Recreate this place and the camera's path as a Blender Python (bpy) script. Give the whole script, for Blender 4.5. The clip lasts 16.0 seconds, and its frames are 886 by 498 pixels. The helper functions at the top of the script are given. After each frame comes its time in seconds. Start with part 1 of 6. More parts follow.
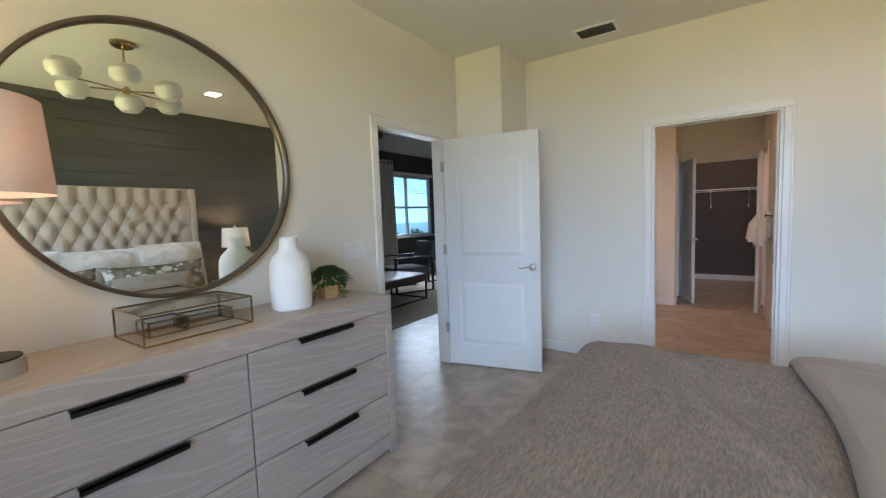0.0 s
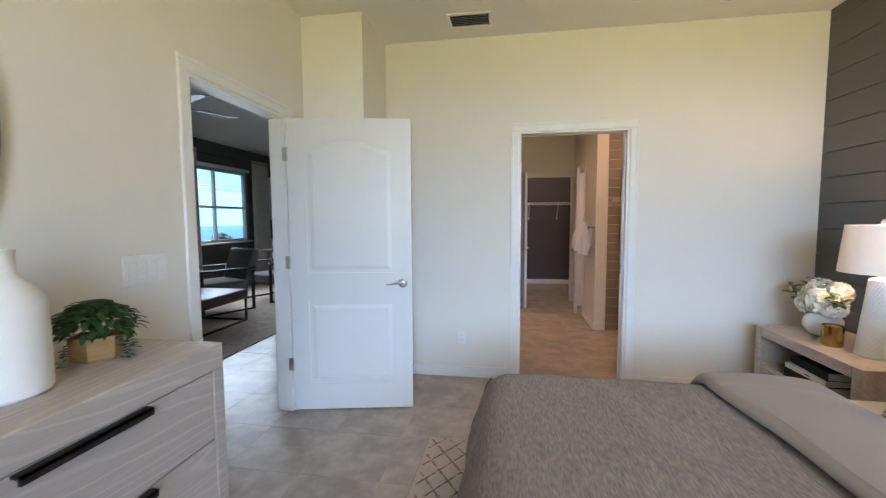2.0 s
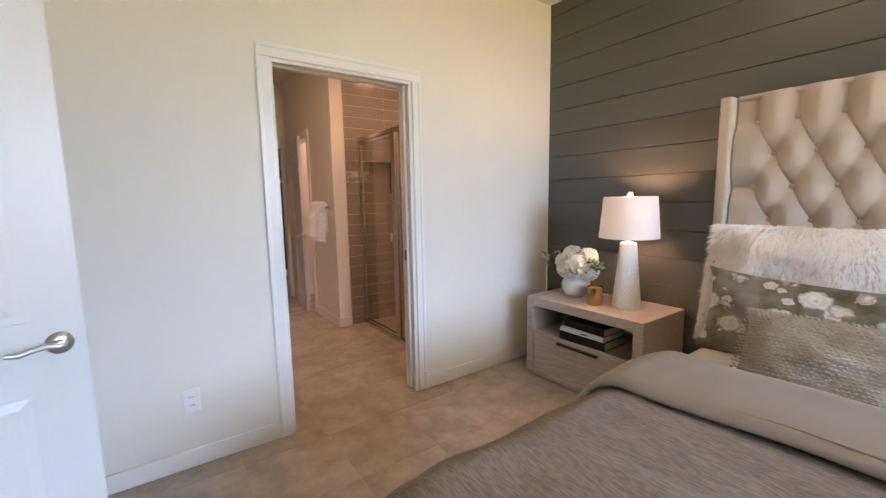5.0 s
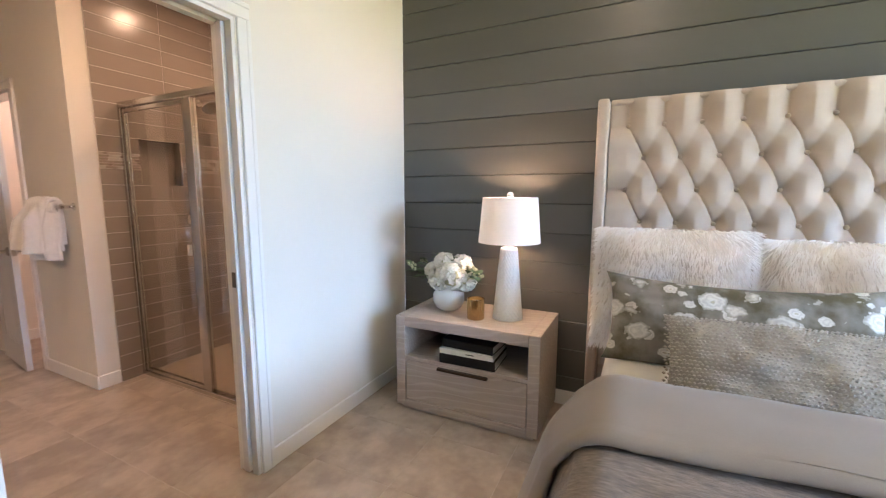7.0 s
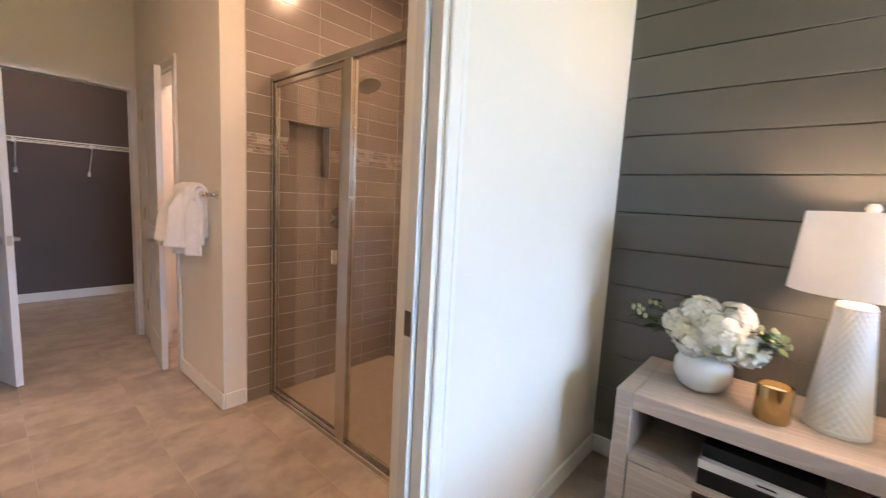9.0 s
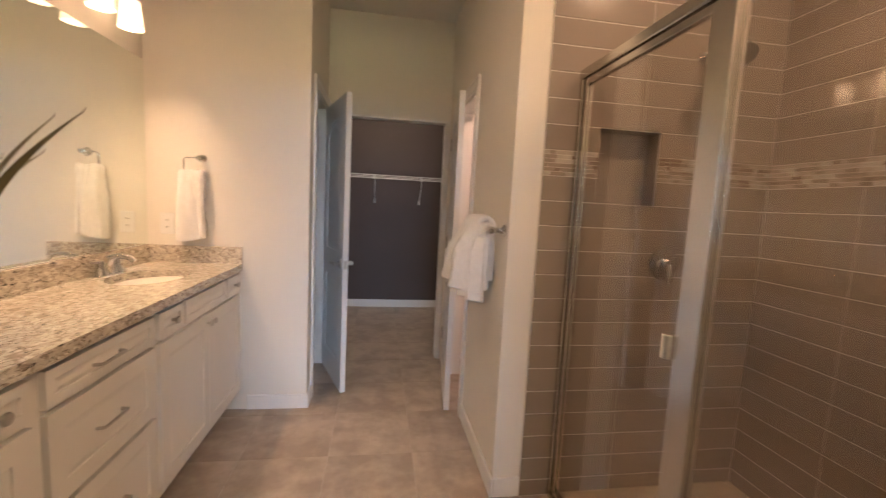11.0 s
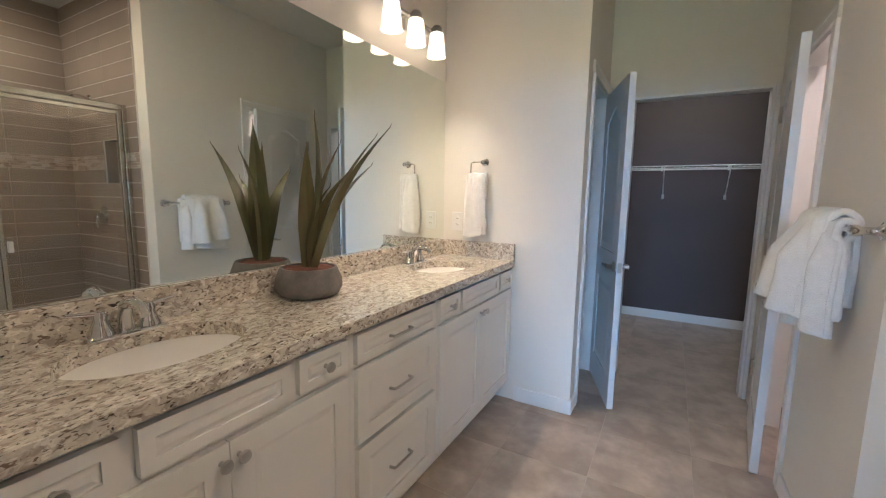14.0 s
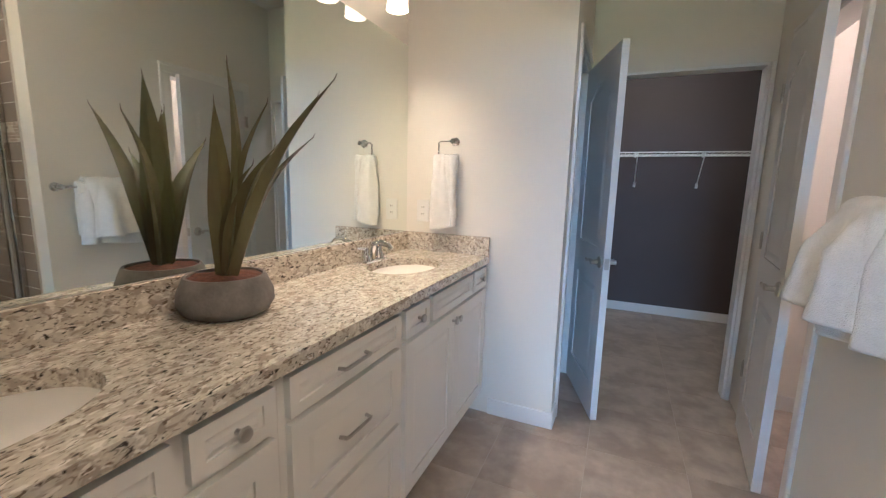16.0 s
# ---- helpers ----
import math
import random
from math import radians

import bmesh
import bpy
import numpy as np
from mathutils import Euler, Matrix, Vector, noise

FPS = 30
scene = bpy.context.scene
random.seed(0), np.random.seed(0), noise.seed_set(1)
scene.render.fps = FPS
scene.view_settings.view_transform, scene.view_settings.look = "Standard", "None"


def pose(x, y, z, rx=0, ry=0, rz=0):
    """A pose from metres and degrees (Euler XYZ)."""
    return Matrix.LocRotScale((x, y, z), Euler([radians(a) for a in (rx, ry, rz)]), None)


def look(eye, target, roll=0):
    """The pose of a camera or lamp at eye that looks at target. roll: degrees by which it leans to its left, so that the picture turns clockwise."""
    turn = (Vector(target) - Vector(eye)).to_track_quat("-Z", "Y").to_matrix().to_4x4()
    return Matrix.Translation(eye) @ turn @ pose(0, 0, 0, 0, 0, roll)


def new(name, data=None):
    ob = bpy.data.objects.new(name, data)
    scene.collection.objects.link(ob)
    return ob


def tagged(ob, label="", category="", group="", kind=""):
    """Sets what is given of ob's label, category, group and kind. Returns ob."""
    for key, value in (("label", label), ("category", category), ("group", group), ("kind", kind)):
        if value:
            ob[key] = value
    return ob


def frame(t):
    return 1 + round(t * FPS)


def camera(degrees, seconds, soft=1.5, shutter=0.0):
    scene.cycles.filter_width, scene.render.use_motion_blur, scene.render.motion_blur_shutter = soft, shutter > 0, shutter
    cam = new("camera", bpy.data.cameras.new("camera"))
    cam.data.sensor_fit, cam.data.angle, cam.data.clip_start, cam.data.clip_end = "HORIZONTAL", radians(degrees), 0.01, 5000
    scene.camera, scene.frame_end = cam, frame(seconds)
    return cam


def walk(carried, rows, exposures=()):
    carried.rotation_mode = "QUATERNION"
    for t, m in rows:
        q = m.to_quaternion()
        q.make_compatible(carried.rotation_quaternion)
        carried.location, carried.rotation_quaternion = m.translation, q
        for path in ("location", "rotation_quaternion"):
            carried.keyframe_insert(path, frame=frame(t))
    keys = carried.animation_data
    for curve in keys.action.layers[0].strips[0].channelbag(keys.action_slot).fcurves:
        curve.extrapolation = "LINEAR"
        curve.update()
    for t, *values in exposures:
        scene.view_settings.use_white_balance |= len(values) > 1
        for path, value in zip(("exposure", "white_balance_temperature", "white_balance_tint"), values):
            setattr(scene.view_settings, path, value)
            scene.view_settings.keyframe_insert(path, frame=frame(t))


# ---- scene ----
cam = camera(95.0, 16.0, soft=1.2, shutter=0.3)
PATH = [
    (0, (0.078, 0.039, 1.363), (-1.054, 1.68, 1.203), -2.1),
    (0.5, (-0.047, 0.093, 1.354), (-1.014, 1.836, 1.189), -2.5),
    (1, (-0.196, 0.218, 1.362), (-0.954, 2.064, 1.222), -1.7),
    (1.5, (-0.333, 0.349, 1.375), (-0.889, 2.266, 1.255), -1.0),
    (2, (-0.486, 0.498, 1.358), (-0.81, 2.466, 1.21), -0.3),
    (2.5, (-0.625, 0.627, 1.369), (-0.668, 2.615, 1.147), -0.1),
    (3, (-0.76, 0.786, 1.365), (-0.461, 2.747, 1.108), 0.4),
    (3.5, (-0.818, 0.977, 1.358), (-0.32, 2.906, 1.181), 0.7),
    (4, (-0.859, 1.212, 1.363), (-0.184, 3.09, 1.23), 0.5),
    (4.5, (-0.909, 1.409, 1.344), (-0.106, 3.23, 1.146), 0.3),
    (5, (-0.957, 1.606, 1.325), (0.186, 3.227, 1.075), -1.0),
    (5.2, (-0.96, 1.672, 1.308), (0.289, 3.215, 1.063), -1.1),
    (7.3, (-0.775, 2.464, 1.328), (1.051, 3.24, 1.079), 0.1),
    (7.5, (-0.769, 2.555, 1.302), (1.077, 3.288, 1.064), -0.0),
    (8, (-0.679, 2.791, 1.296), (1.141, 3.582, 1.05), 0.3),
    (8.5, (-0.527, 2.99, 1.284), (1.167, 4.026, 1.045), 1.8),
    (8.7, (-0.454, 3.071, 1.279), (1.16, 4.228, 1.044), 2.4),
    (10.8, (-0.036, 3.85, 1.346), (0.496, 5.765, 1.119), 2.8),
    (11, (-0.03, 3.893, 1.344), (0.283, 5.856, 1.132), 2.9),
    (11.5, (0.0, 3.971, 1.344), (-0.105, 5.955, 1.114), 2.4),
    (12, (0.03, 4.013, 1.34), (-0.484, 5.93, 1.095), 1.5),
    (12.5, (0.009, 4.028, 1.332), (-0.734, 5.868, 1.085), 1.1),
    (13, (0.001, 4.038, 1.331), (-0.907, 5.805, 1.095), 0.9),
    (13.5, (0.0, 4.045, 1.33), (-0.942, 5.794, 1.098), 1.1),
    (14, (0.001, 4.051, 1.324), (-0.968, 5.782, 1.068), 0.9),
    (14.5, (-0.01, 4.067, 1.31), (-0.992, 5.784, 1.017), 0.7),
    (15, (-0.052, 4.126, 1.296), (-1.006, 5.854, 0.977), 1.2),
    (15.5, (-0.126, 4.237, 1.3), (-1.004, 6.005, 0.98), 1.5),
    (16, (-0.202, 4.37, 1.312), (-0.989, 6.182, 0.999), 1.4),
]
EXPOSURES = [(0, -0.22, 6150, 15), (1.5, 0.0, 6150, 16), (3, 0.12, 6250, 18), (5, 0.2, 6500, 22), (7.5, 0.67, 5700, 15), (8.7, 0.75, 5900, 16), (10.8, 0.46, 6250, 12), (11.5, 0.57, 4750, 1), (12.5, 0.61, 4450, -3), (13, 0.56, 4450, -3), (16, 0.53, 4500, -2)]
walk(cam, [(t, look(eye, target, roll)) for t, eye, target, roll in PATH], EXPOSURES)

# ---- world and light ----
world = bpy.data.worlds.new("world")
scene.world = world
world.use_nodes = True
wn = world.node_tree.nodes
sky = wn.new("ShaderNodeTexSky")
sky.sky_type = "NISHITA"
sky.sun_disc = False
sky.sun_elevation = radians(62)
sky.sun_rotation = radians(59)
wn["Background"].inputs[1].default_value = 0.12
world.node_tree.links.new(sky.outputs[0], wn["Background"].inputs[0])


def area(name, m, w, h, power, color, spread=180):
    data = bpy.data.lights.new(name, "AREA")
    data.shape, data.size, data.size_y, data.energy, data.color = "RECTANGLE", w, h, power, color
    data.spread = radians(spread)
    ob = new(name, data)
    ob.matrix_world = m
    return ob


def bulb(name, place, power, color, radius=0.03):
    data = bpy.data.lights.new(name, "POINT")
    data.energy, data.color, data.shadow_soft_size = power, color, radius
    ob = new(name, data)
    ob.location = place
    return ob


sun = new("sun", bpy.data.lights.new("sun", "SUN"))
sun.data.energy, sun.data.angle, sun.data.color = 3.5, radians(0.5), (1, 0.95, 0.88)
sun.matrix_world = look((0, 0, 0), (-0.5, -0.3, -1.1))
# lamps added outside the unseen south window, for the bright sky and sunlit lawn
area("sky_light", look((0.15, -9.0, 3.9), (0.15, 0.0, 3.9)), 14, 4.6, 5150, (0.56, 0.76, 1.0))
area("lawn_bounce_lamp", look((0.15, -5.4, -0.1), (0.15, -5.4, 5)), 14, 7.6, 4500, (1.0, 0.88, 0.40))
area("living_sky", look((-5.93, 7.5, 1.65), (-3.6, 5.4, 0.0)), 1.6, 1.3, 40, (0.72, 0.87, 1.0), 110)
WARM = (1.0, 0.60, 0.33)

# ---- helpers ----


def part(name, bm, material, parent=None, label="", smooth=False):
    me = bpy.data.meshes.new(name)
    bmesh.ops.recalc_face_normals(bm, faces=bm.faces)
    bm.to_mesh(me)
    bm.free()
    me.materials.append(material)
    if smooth:
        me.polygons.foreach_set("use_smooth", [True] * len(me.polygons))
        me.set_sharp_from_angle(angle=radians(40))
    ob = new(name, me)
    ob.parent = parent
    if label:
        tagged(ob, label)
    return ob


def share(name, me, parent, m=None):
    ob = new(name, me)
    ob.parent = parent
    if m is not None:
        ob.matrix_basis = m
    return ob


def thing(name, label, category, at=(0, 0, 0), group="", kind="", turn=0):
    ob = new(name)
    ob.empty_display_size = 0.1
    ob.matrix_basis = pose(*at, 0, 0, turn)
    return tagged(ob, label, category, group, kind)


def structure(ob, label, category):
    return tagged(ob, label, category, "", "structure")


def add_box(bm, x0, y0, z0, x1, y1, z1, b=0.0, seg=1):
    vs = [bm.verts.new((x, y, z)) for x in (x0, x1) for y in (y0, y1) for z in (z0, z1)]
    fs = [bm.faces.new([vs[i] for i in f]) for f in ((0, 1, 3, 2), (4, 6, 7, 5), (0, 4, 5, 1), (2, 3, 7, 6), (0, 2, 6, 4), (1, 5, 7, 3))]
    if b:
        es = list({e for f in fs for e in f.edges})
        bmesh.ops.bevel(bm, geom=es, offset=b, segments=seg, affect="EDGES", profile=0.5)
    return bm


def boxes(*rows, b=0.0, seg=1):
    bm = bmesh.new()
    for r in rows:
        add_box(bm, *r, b=b, seg=seg)
    return bm


def lathe(profile, seg=32, bm=None, centre=(0, 0, 0), turn=None):
    bm = bm or bmesh.new()
    rings = []
    for r, z in profile:
        if r < 1e-5:
            rings.append([bm.verts.new((0, 0, z))])
        else:
            rings.append([bm.verts.new((r * math.cos(2 * math.pi * i / seg), r * math.sin(2 * math.pi * i / seg), z)) for i in range(seg)])
    for a, c in zip(rings, rings[1:]):
        for i in range(seg):
            j = (i + 1) % seg
            f = [a[i % len(a)], a[j % len(a)], c[j % len(c)], c[i % len(c)]]
            f = list(dict.fromkeys(f))
            if len(f) > 2:
                bm.faces.new(f)
    vs = [v for r in rings for v in r]
    if turn is not None:
        bmesh.ops.transform(bm, matrix=turn, verts=vs)
    bmesh.ops.translate(bm, vec=centre, verts=vs)
    return bm


def tube(points, r, seg=10, bm=None, cap=True):
    """A round bar through the points; r is one radius or one for each point."""
    bm = bm or bmesh.new()
    pts = [Vector(p) for p in points]
    rs = r if isinstance(r, (list, tuple)) else [r] * len(pts)
    rings = []
    side = None
    for i, p in enumerate(pts):
        d = (pts[min(i + 1, len(pts) - 1)] - pts[max(i - 1, 0)]).normalized()
        if side is None:
            side = d.orthogonal().normalized()
        side = (side - d * side.dot(d)).normalized()
        up = d.cross(side)
        rings.append([bm.verts.new(p + rs[i] * (math.cos(2 * math.pi * k / seg) * side + math.sin(2 * math.pi * k / seg) * up)) for k in range(seg)])
    for a, c in zip(rings, rings[1:]):
        for k in range(seg):
            bm.faces.new([a[k], a[(k + 1) % seg], c[(k + 1) % seg], c[k]])
    if cap:
        bm.faces.new(rings[0][::-1])
        bm.faces.new(rings[-1])
    return bm


def grid(fn, nu, nv, bm=None, wrap=False):
    bm = bm or bmesh.new()
    vs = [[bm.verts.new(fn(i / nu, j / nv)) for j in range(nv + 1)] for i in range(nu if wrap else nu + 1)]
    n = len(vs)
    for i in range(nu):
        for j in range(nv):
            bm.faces.new([vs[i][j], vs[(i + 1) % n][j], vs[(i + 1) % n][j + 1], vs[i][j + 1]])
    return bm


# ---- materials ----


def shader(name, color, rough=0.5, metal=0.0, second=None, scale=4.0, mix=0.5, fine=60.0, grain=0.0, bump=0.0, bump_scale=120.0,
           stretch=(1, 1, 1), per_object=0.0, coat=0.0, sheen=0.0, transmission=0.0, ior=1.5, emit=None, emit_power=0.0, spec=0.5, subsurface=0.0):
    m = bpy.data.materials.new(name)
    m.use_nodes = True
    n, l = m.node_tree.nodes, m.node_tree.links
    p = n["Principled BSDF"]
    p.inputs["Roughness"].default_value = rough
    p.inputs["Metallic"].default_value = metal
    p.inputs["Coat Weight"].default_value = coat
    p.inputs["Sheen Weight"].default_value = sheen
    p.inputs["Transmission Weight"].default_value = transmission
    p.inputs["IOR"].default_value = ior
    p.inputs["Specular IOR Level"].default_value = spec
    if subsurface:
        p.inputs["Subsurface Weight"].default_value = subsurface
        p.inputs["Subsurface Radius"].default_value = (0.02, 0.02, 0.015)
    if emit:
        p.inputs["Emission Color"].default_value = (*emit, 1)
        p.inputs["Emission Strength"].default_value = emit_power
    second = second or tuple(c * 0.86 for c in color)
    co = n.new("ShaderNodeTexCoord")
    mp = n.new("ShaderNodeMapping")
    mp.inputs["Scale"].default_value = stretch
    l.new(co.outputs["Object"], mp.inputs["Vector"])
    if per_object:
        shift = n.new("ShaderNodeObjectInfo")
        far = n.new("ShaderNodeMath")
        far.operation = "MULTIPLY"
        far.inputs[1].default_value = 53.0
        l.new(shift.outputs["Random"], far.inputs[0])
        l.new(far.outputs[0], mp.inputs["Location"])
    big = n.new("ShaderNodeTexNoise")
    big.inputs["Scale"].default_value = scale
    big.inputs["Detail"].default_value = 5
    l.new(mp.outputs[0], big.inputs["Vector"])
    ramp = n.new("ShaderNodeValToRGB")
    ramp.color_ramp.elements[0].position, ramp.color_ramp.elements[1].position = 0.5 - mix * 0.4, 0.5 + mix * 0.4
    ramp.color_ramp.elements[0].color, ramp.color_ramp.elements[1].color = (*second, 1), (*color, 1)
    l.new(big.outputs["Fac"], ramp.inputs[0])
    out = ramp.outputs[0]
    small = n.new("ShaderNodeTexNoise")
    small.inputs["Scale"].default_value = fine
    small.inputs["Detail"].default_value = 3
    l.new(mp.outputs[0], small.inputs["Vector"])
    if grain or per_object:
        val = n.new("ShaderNodeMath")
        val.operation = "MULTIPLY_ADD"
        l.new(small.outputs["Fac"], val.inputs[0])
        val.inputs[1].default_value = 2 * grain
        val.inputs[2].default_value = 1 - grain
        last = val.outputs[0]
        if per_object:
            info = n.new("ShaderNodeObjectInfo")
            v2 = n.new("ShaderNodeMath")
            v2.operation = "MULTIPLY_ADD"
            l.new(info.outputs["Random"], v2.inputs[0])
            v2.inputs[1].default_value = 2 * per_object
            v2.inputs[2].default_value = -per_object
            v3 = n.new("ShaderNodeMath")
            l.new(last, v3.inputs[0])
            l.new(v2.outputs[0], v3.inputs[1])
            last = v3.outputs[0]
        hsv = n.new("ShaderNodeHueSaturation")
        l.new(last, hsv.inputs["Value"])
        l.new(out, hsv.inputs["Color"])
        out = hsv.outputs[0]
    l.new(out, p.inputs["Base Color"])
    if bump:
        bn = n.new("ShaderNodeTexNoise")
        bn.inputs["Scale"].default_value = bump_scale
        bn.inputs["Detail"].default_value = 4
        l.new(mp.outputs[0], bn.inputs["Vector"])
        b = n.new("ShaderNodeBump")
        b.inputs["Strength"].default_value = bump
        b.inputs["Distance"].default_value = 0.004
        l.new(bn.outputs["Fac"], b.inputs["Height"])
        l.new(b.outputs[0], p.inputs["Normal"])
    return m


WALL = shader("wall_paint", (0.77, 0.745, 0.69), 0.6, second=(0.74, 0.715, 0.66), scale=1.2, bump=0.12, bump_scale=160, spec=0.3)
CEIL = shader("ceiling_paint", (0.74, 0.73, 0.70), 0.75, second=(0.71, 0.70, 0.67), scale=1.5, bump=0.25, bump_scale=70, spec=0.2)
TRIM = shader("white_trim", (0.79, 0.785, 0.77), 0.32, second=(0.765, 0.76, 0.745), scale=3, bump=0.02)
DOORW = shader("door_paint", (0.70, 0.70, 0.70), 0.36, second=(0.67, 0.67, 0.67), scale=2.5, bump=0.05, bump_scale=90, stretch=(1, 1, 0.12))
SHIP = shader("shiplap_paint", (0.088, 0.09, 0.083), 0.4, spec=0.65, second=(0.073, 0.075, 0.069), scale=3, bump=0.06, bump_scale=60, stretch=(1, 0.1, 1), per_object=0.05)
SHIPGAP = shader("shiplap_gap", (0.012, 0.012, 0.012), 0.8)
DARKWALL = shader("dark_wall_paint", (0.088, 0.068, 0.066), 0.55, second=(0.078, 0.06, 0.058), scale=1.5, bump=0.12, bump_scale=160)
LIVWALL = shader("living_dark_paint", (0.09, 0.085, 0.08), 0.6, scale=1.5, bump=0.1)
TILE = shader("floor_tile", (0.445, 0.378, 0.317), 0.34, second=(0.32, 0.266, 0.218), scale=5.5, mix=0.32, fine=22, grain=0.09, bump=0.05, bump_scale=30, per_object=0.045)
GROUT = shader("grout", (0.52, 0.46, 0.40), 0.85, second=(0.42, 0.37, 0.32), scale=8, bump=0.2)
STILE = shader("shower_tile", (0.305, 0.262, 0.232), 0.2, second=(0.275, 0.234, 0.205), scale=2.5, bump=0.04, bump_scale=14, per_object=0.05, stretch=(1, 1, 2))
SGROUT = shader("shower_grout", (0.70, 0.66, 0.61), 0.8)
BRASS = shader("brass", (0.52, 0.37, 0.17), 0.16, 1.0, scale=6)
CHROME = shader("chrome", (0.78, 0.78, 0.78), 0.05, 1.0, scale=6)
SATIN = shader("satin_chrome", (0.62, 0.60, 0.57), 0.2, 1.0, scale=6)
NICKEL = shader("brushed_nickel", (0.56, 0.54, 0.51), 0.28, 1.0, scale=6)
MIRROR = shader("mirror_silver", (0.89, 0.93, 0.88), 0.012, 1.0, second=(0.89, 0.93, 0.88))
BLACK = shader("black_metal", (0.025, 0.022, 0.02), 0.42, 0.4, scale=8)
def oak_material():
    """Bleached oak: grey-beige board with long fibres and pale limed veins that run along y."""
    m = shader("bleached_oak", (0.465, 0.40, 0.355), 0.5, second=(0.40, 0.34, 0.298), scale=2.2, mix=0.7, fine=34, grain=0.14, bump=0.12, bump_scale=45, stretch=(6, 0.5, 12))
    n, l = m.node_tree.nodes, m.node_tree.links
    p = n["Principled BSDF"]
    base = p.inputs["Base Color"].links[0].from_socket
    co, mp, info, far = n.new("ShaderNodeTexCoord"), n.new("ShaderNodeMapping"), n.new("ShaderNodeObjectInfo"), n.new("ShaderNodeMath")
    mp.inputs["Scale"].default_value = (1.0, 0.12, 1.0)
    far.operation = "MULTIPLY"
    far.inputs[1].default_value = 19.0
    l.new(info.outputs["Random"], far.inputs[0])
    l.new(far.outputs[0], mp.inputs["Location"])
    l.new(co.outputs["Object"], mp.inputs["Vector"])
    w = n.new("ShaderNodeTexWave")
    w.bands_direction = "DIAGONAL"
    for key, val in (("Scale", 15.0), ("Distortion", 18.0), ("Detail", 2.0), ("Detail Scale", 0.45), ("Detail Roughness", 0.55)):
        w.inputs[key].default_value = val
    l.new(mp.outputs[0], w.inputs["Vector"])
    r = n.new("ShaderNodeMapRange")
    r.inputs["From Min"].default_value, r.inputs["From Max"].default_value, r.inputs["To Max"].default_value = 0.82, 1.0, 0.32
    l.new(w.outputs["Fac"], r.inputs["Value"])
    mix = n.new("ShaderNodeMixRGB")
    mix.inputs[2].default_value = (0.63, 0.57, 0.53, 1)
    l.new(r.outputs[0], mix.inputs[0])
    l.new(base, mix.inputs[1])
    l.new(mix.outputs[0], p.inputs["Base Color"])
    return m


OAK = oak_material()
LINEN = shader("cream_linen", (0.47, 0.395, 0.325), 0.85, second=(0.425, 0.355, 0.295), scale=8, fine=380, grain=0.12, bump=0.25, bump_scale=420, sheen=0.3)
COMFORT = shader("taupe_comforter", (0.20, 0.148, 0.11), 0.92, second=(0.172, 0.128, 0.096), scale=6, fine=34, grain=0.8, bump=0.5, bump_scale=60, stretch=(4.5, 0.9, 2), sheen=0.1)
SHEET = shader("champagne_sheet", (0.26, 0.207, 0.168), 0.5, second=(0.235, 0.186, 0.15), scale=4, fine=200, grain=0.05, bump=0.1, bump_scale=200, sheen=0.12)
CERAMIC = shader("white_ceramic", (0.80, 0.79, 0.77), 0.35, second=(0.77, 0.76, 0.74), scale=10)
CABINET = shader("cabinet_paint", (0.76, 0.74, 0.70), 0.38, second=(0.73, 0.71, 0.67), scale=2.5, bump=0.03)

# ---- structure ----
XW, XE, YS, YN, CEIL_Z = -1.99, 1.75, -1.1, 3.9, 2.82
XM, YB, YV = -1.37, 4.03, 6.5      # bathroom: mirror wall, south face, wall at the end of the vanity
XR, XL, YC = 0.53, -0.46, 7.32     # hall beyond: east face, west face, closet front
YT, XS, XB = 5.60, 0.815, 1.79      # tiled wall of the shower, its glass front, its back wall

structure(part("floor", boxes((-6.2, -2.4, -0.12, 2.0, 12.0, -0.0012)), GROUT), "beige tiled floor with pale grout joints", "floor")
structure(part("ceiling", boxes((-2.11, -1.4, CEIL_Z, 2.1, 9.3, CEIL_Z + 0.12)), CEIL), "flat white painted ceiling", "ceiling")
structure(part("ceiling_living", boxes((-6.2, -2.4, CEIL_Z, -2.11, 12.0, CEIL_Z + 0.12)), CEIL), "flat white living room ceiling", "ceiling")


def wall(name, label, *rows, material=WALL):
    return structure(part(name, boxes(*rows), material), label, "wall")


D0, D1, DH = 2.245, 3.10, 2.055       # bedroom doorway in the west wall
B0, B1, BH = -0.413, 0.43, 2.055       # doorway to the bathroom
wall("wall_west", "warm white painted bedroom wall", (XW - 0.12, -1.25, 0, XW, D0, CEIL_Z), (XW - 0.12, D1, 0, XW, 4.03, CEIL_Z), (XW - 0.12, D0, DH, XW, D1, CEIL_Z))
wall("wall_chase", "white boxed-out corner behind the door", (XW, 3.346, 0, -1.528, YN, CEIL_Z))
wall("wall_north", "warm white wall with the bathroom doorway", (XW, YN, 0, B0, YB, CEIL_Z), (B1, YN, 0, XE, YB, CEIL_Z), (B0, YN, BH, B1, YB, CEIL_Z))
W0, W1, WZ0, WZ1 = -0.7, 1.6, 0.5, 2.3
wall("wall_south", "white bedroom wall with a wide window", (XW, YS - 0.15, 0, W0, YS, CEIL_Z), (W1, YS - 0.15, 0, XE, YS, CEIL_Z), (W0, YS - 0.15, 0, W1, YS, WZ0), (W0, YS - 0.15, WZ1, W1, YS, CEIL_Z))
wall("wall_east", "wall behind the shiplap boards", (XE + 0.014, -1.25, 0, XE + 0.12, YN, CEIL_Z), material=SHIPGAP)
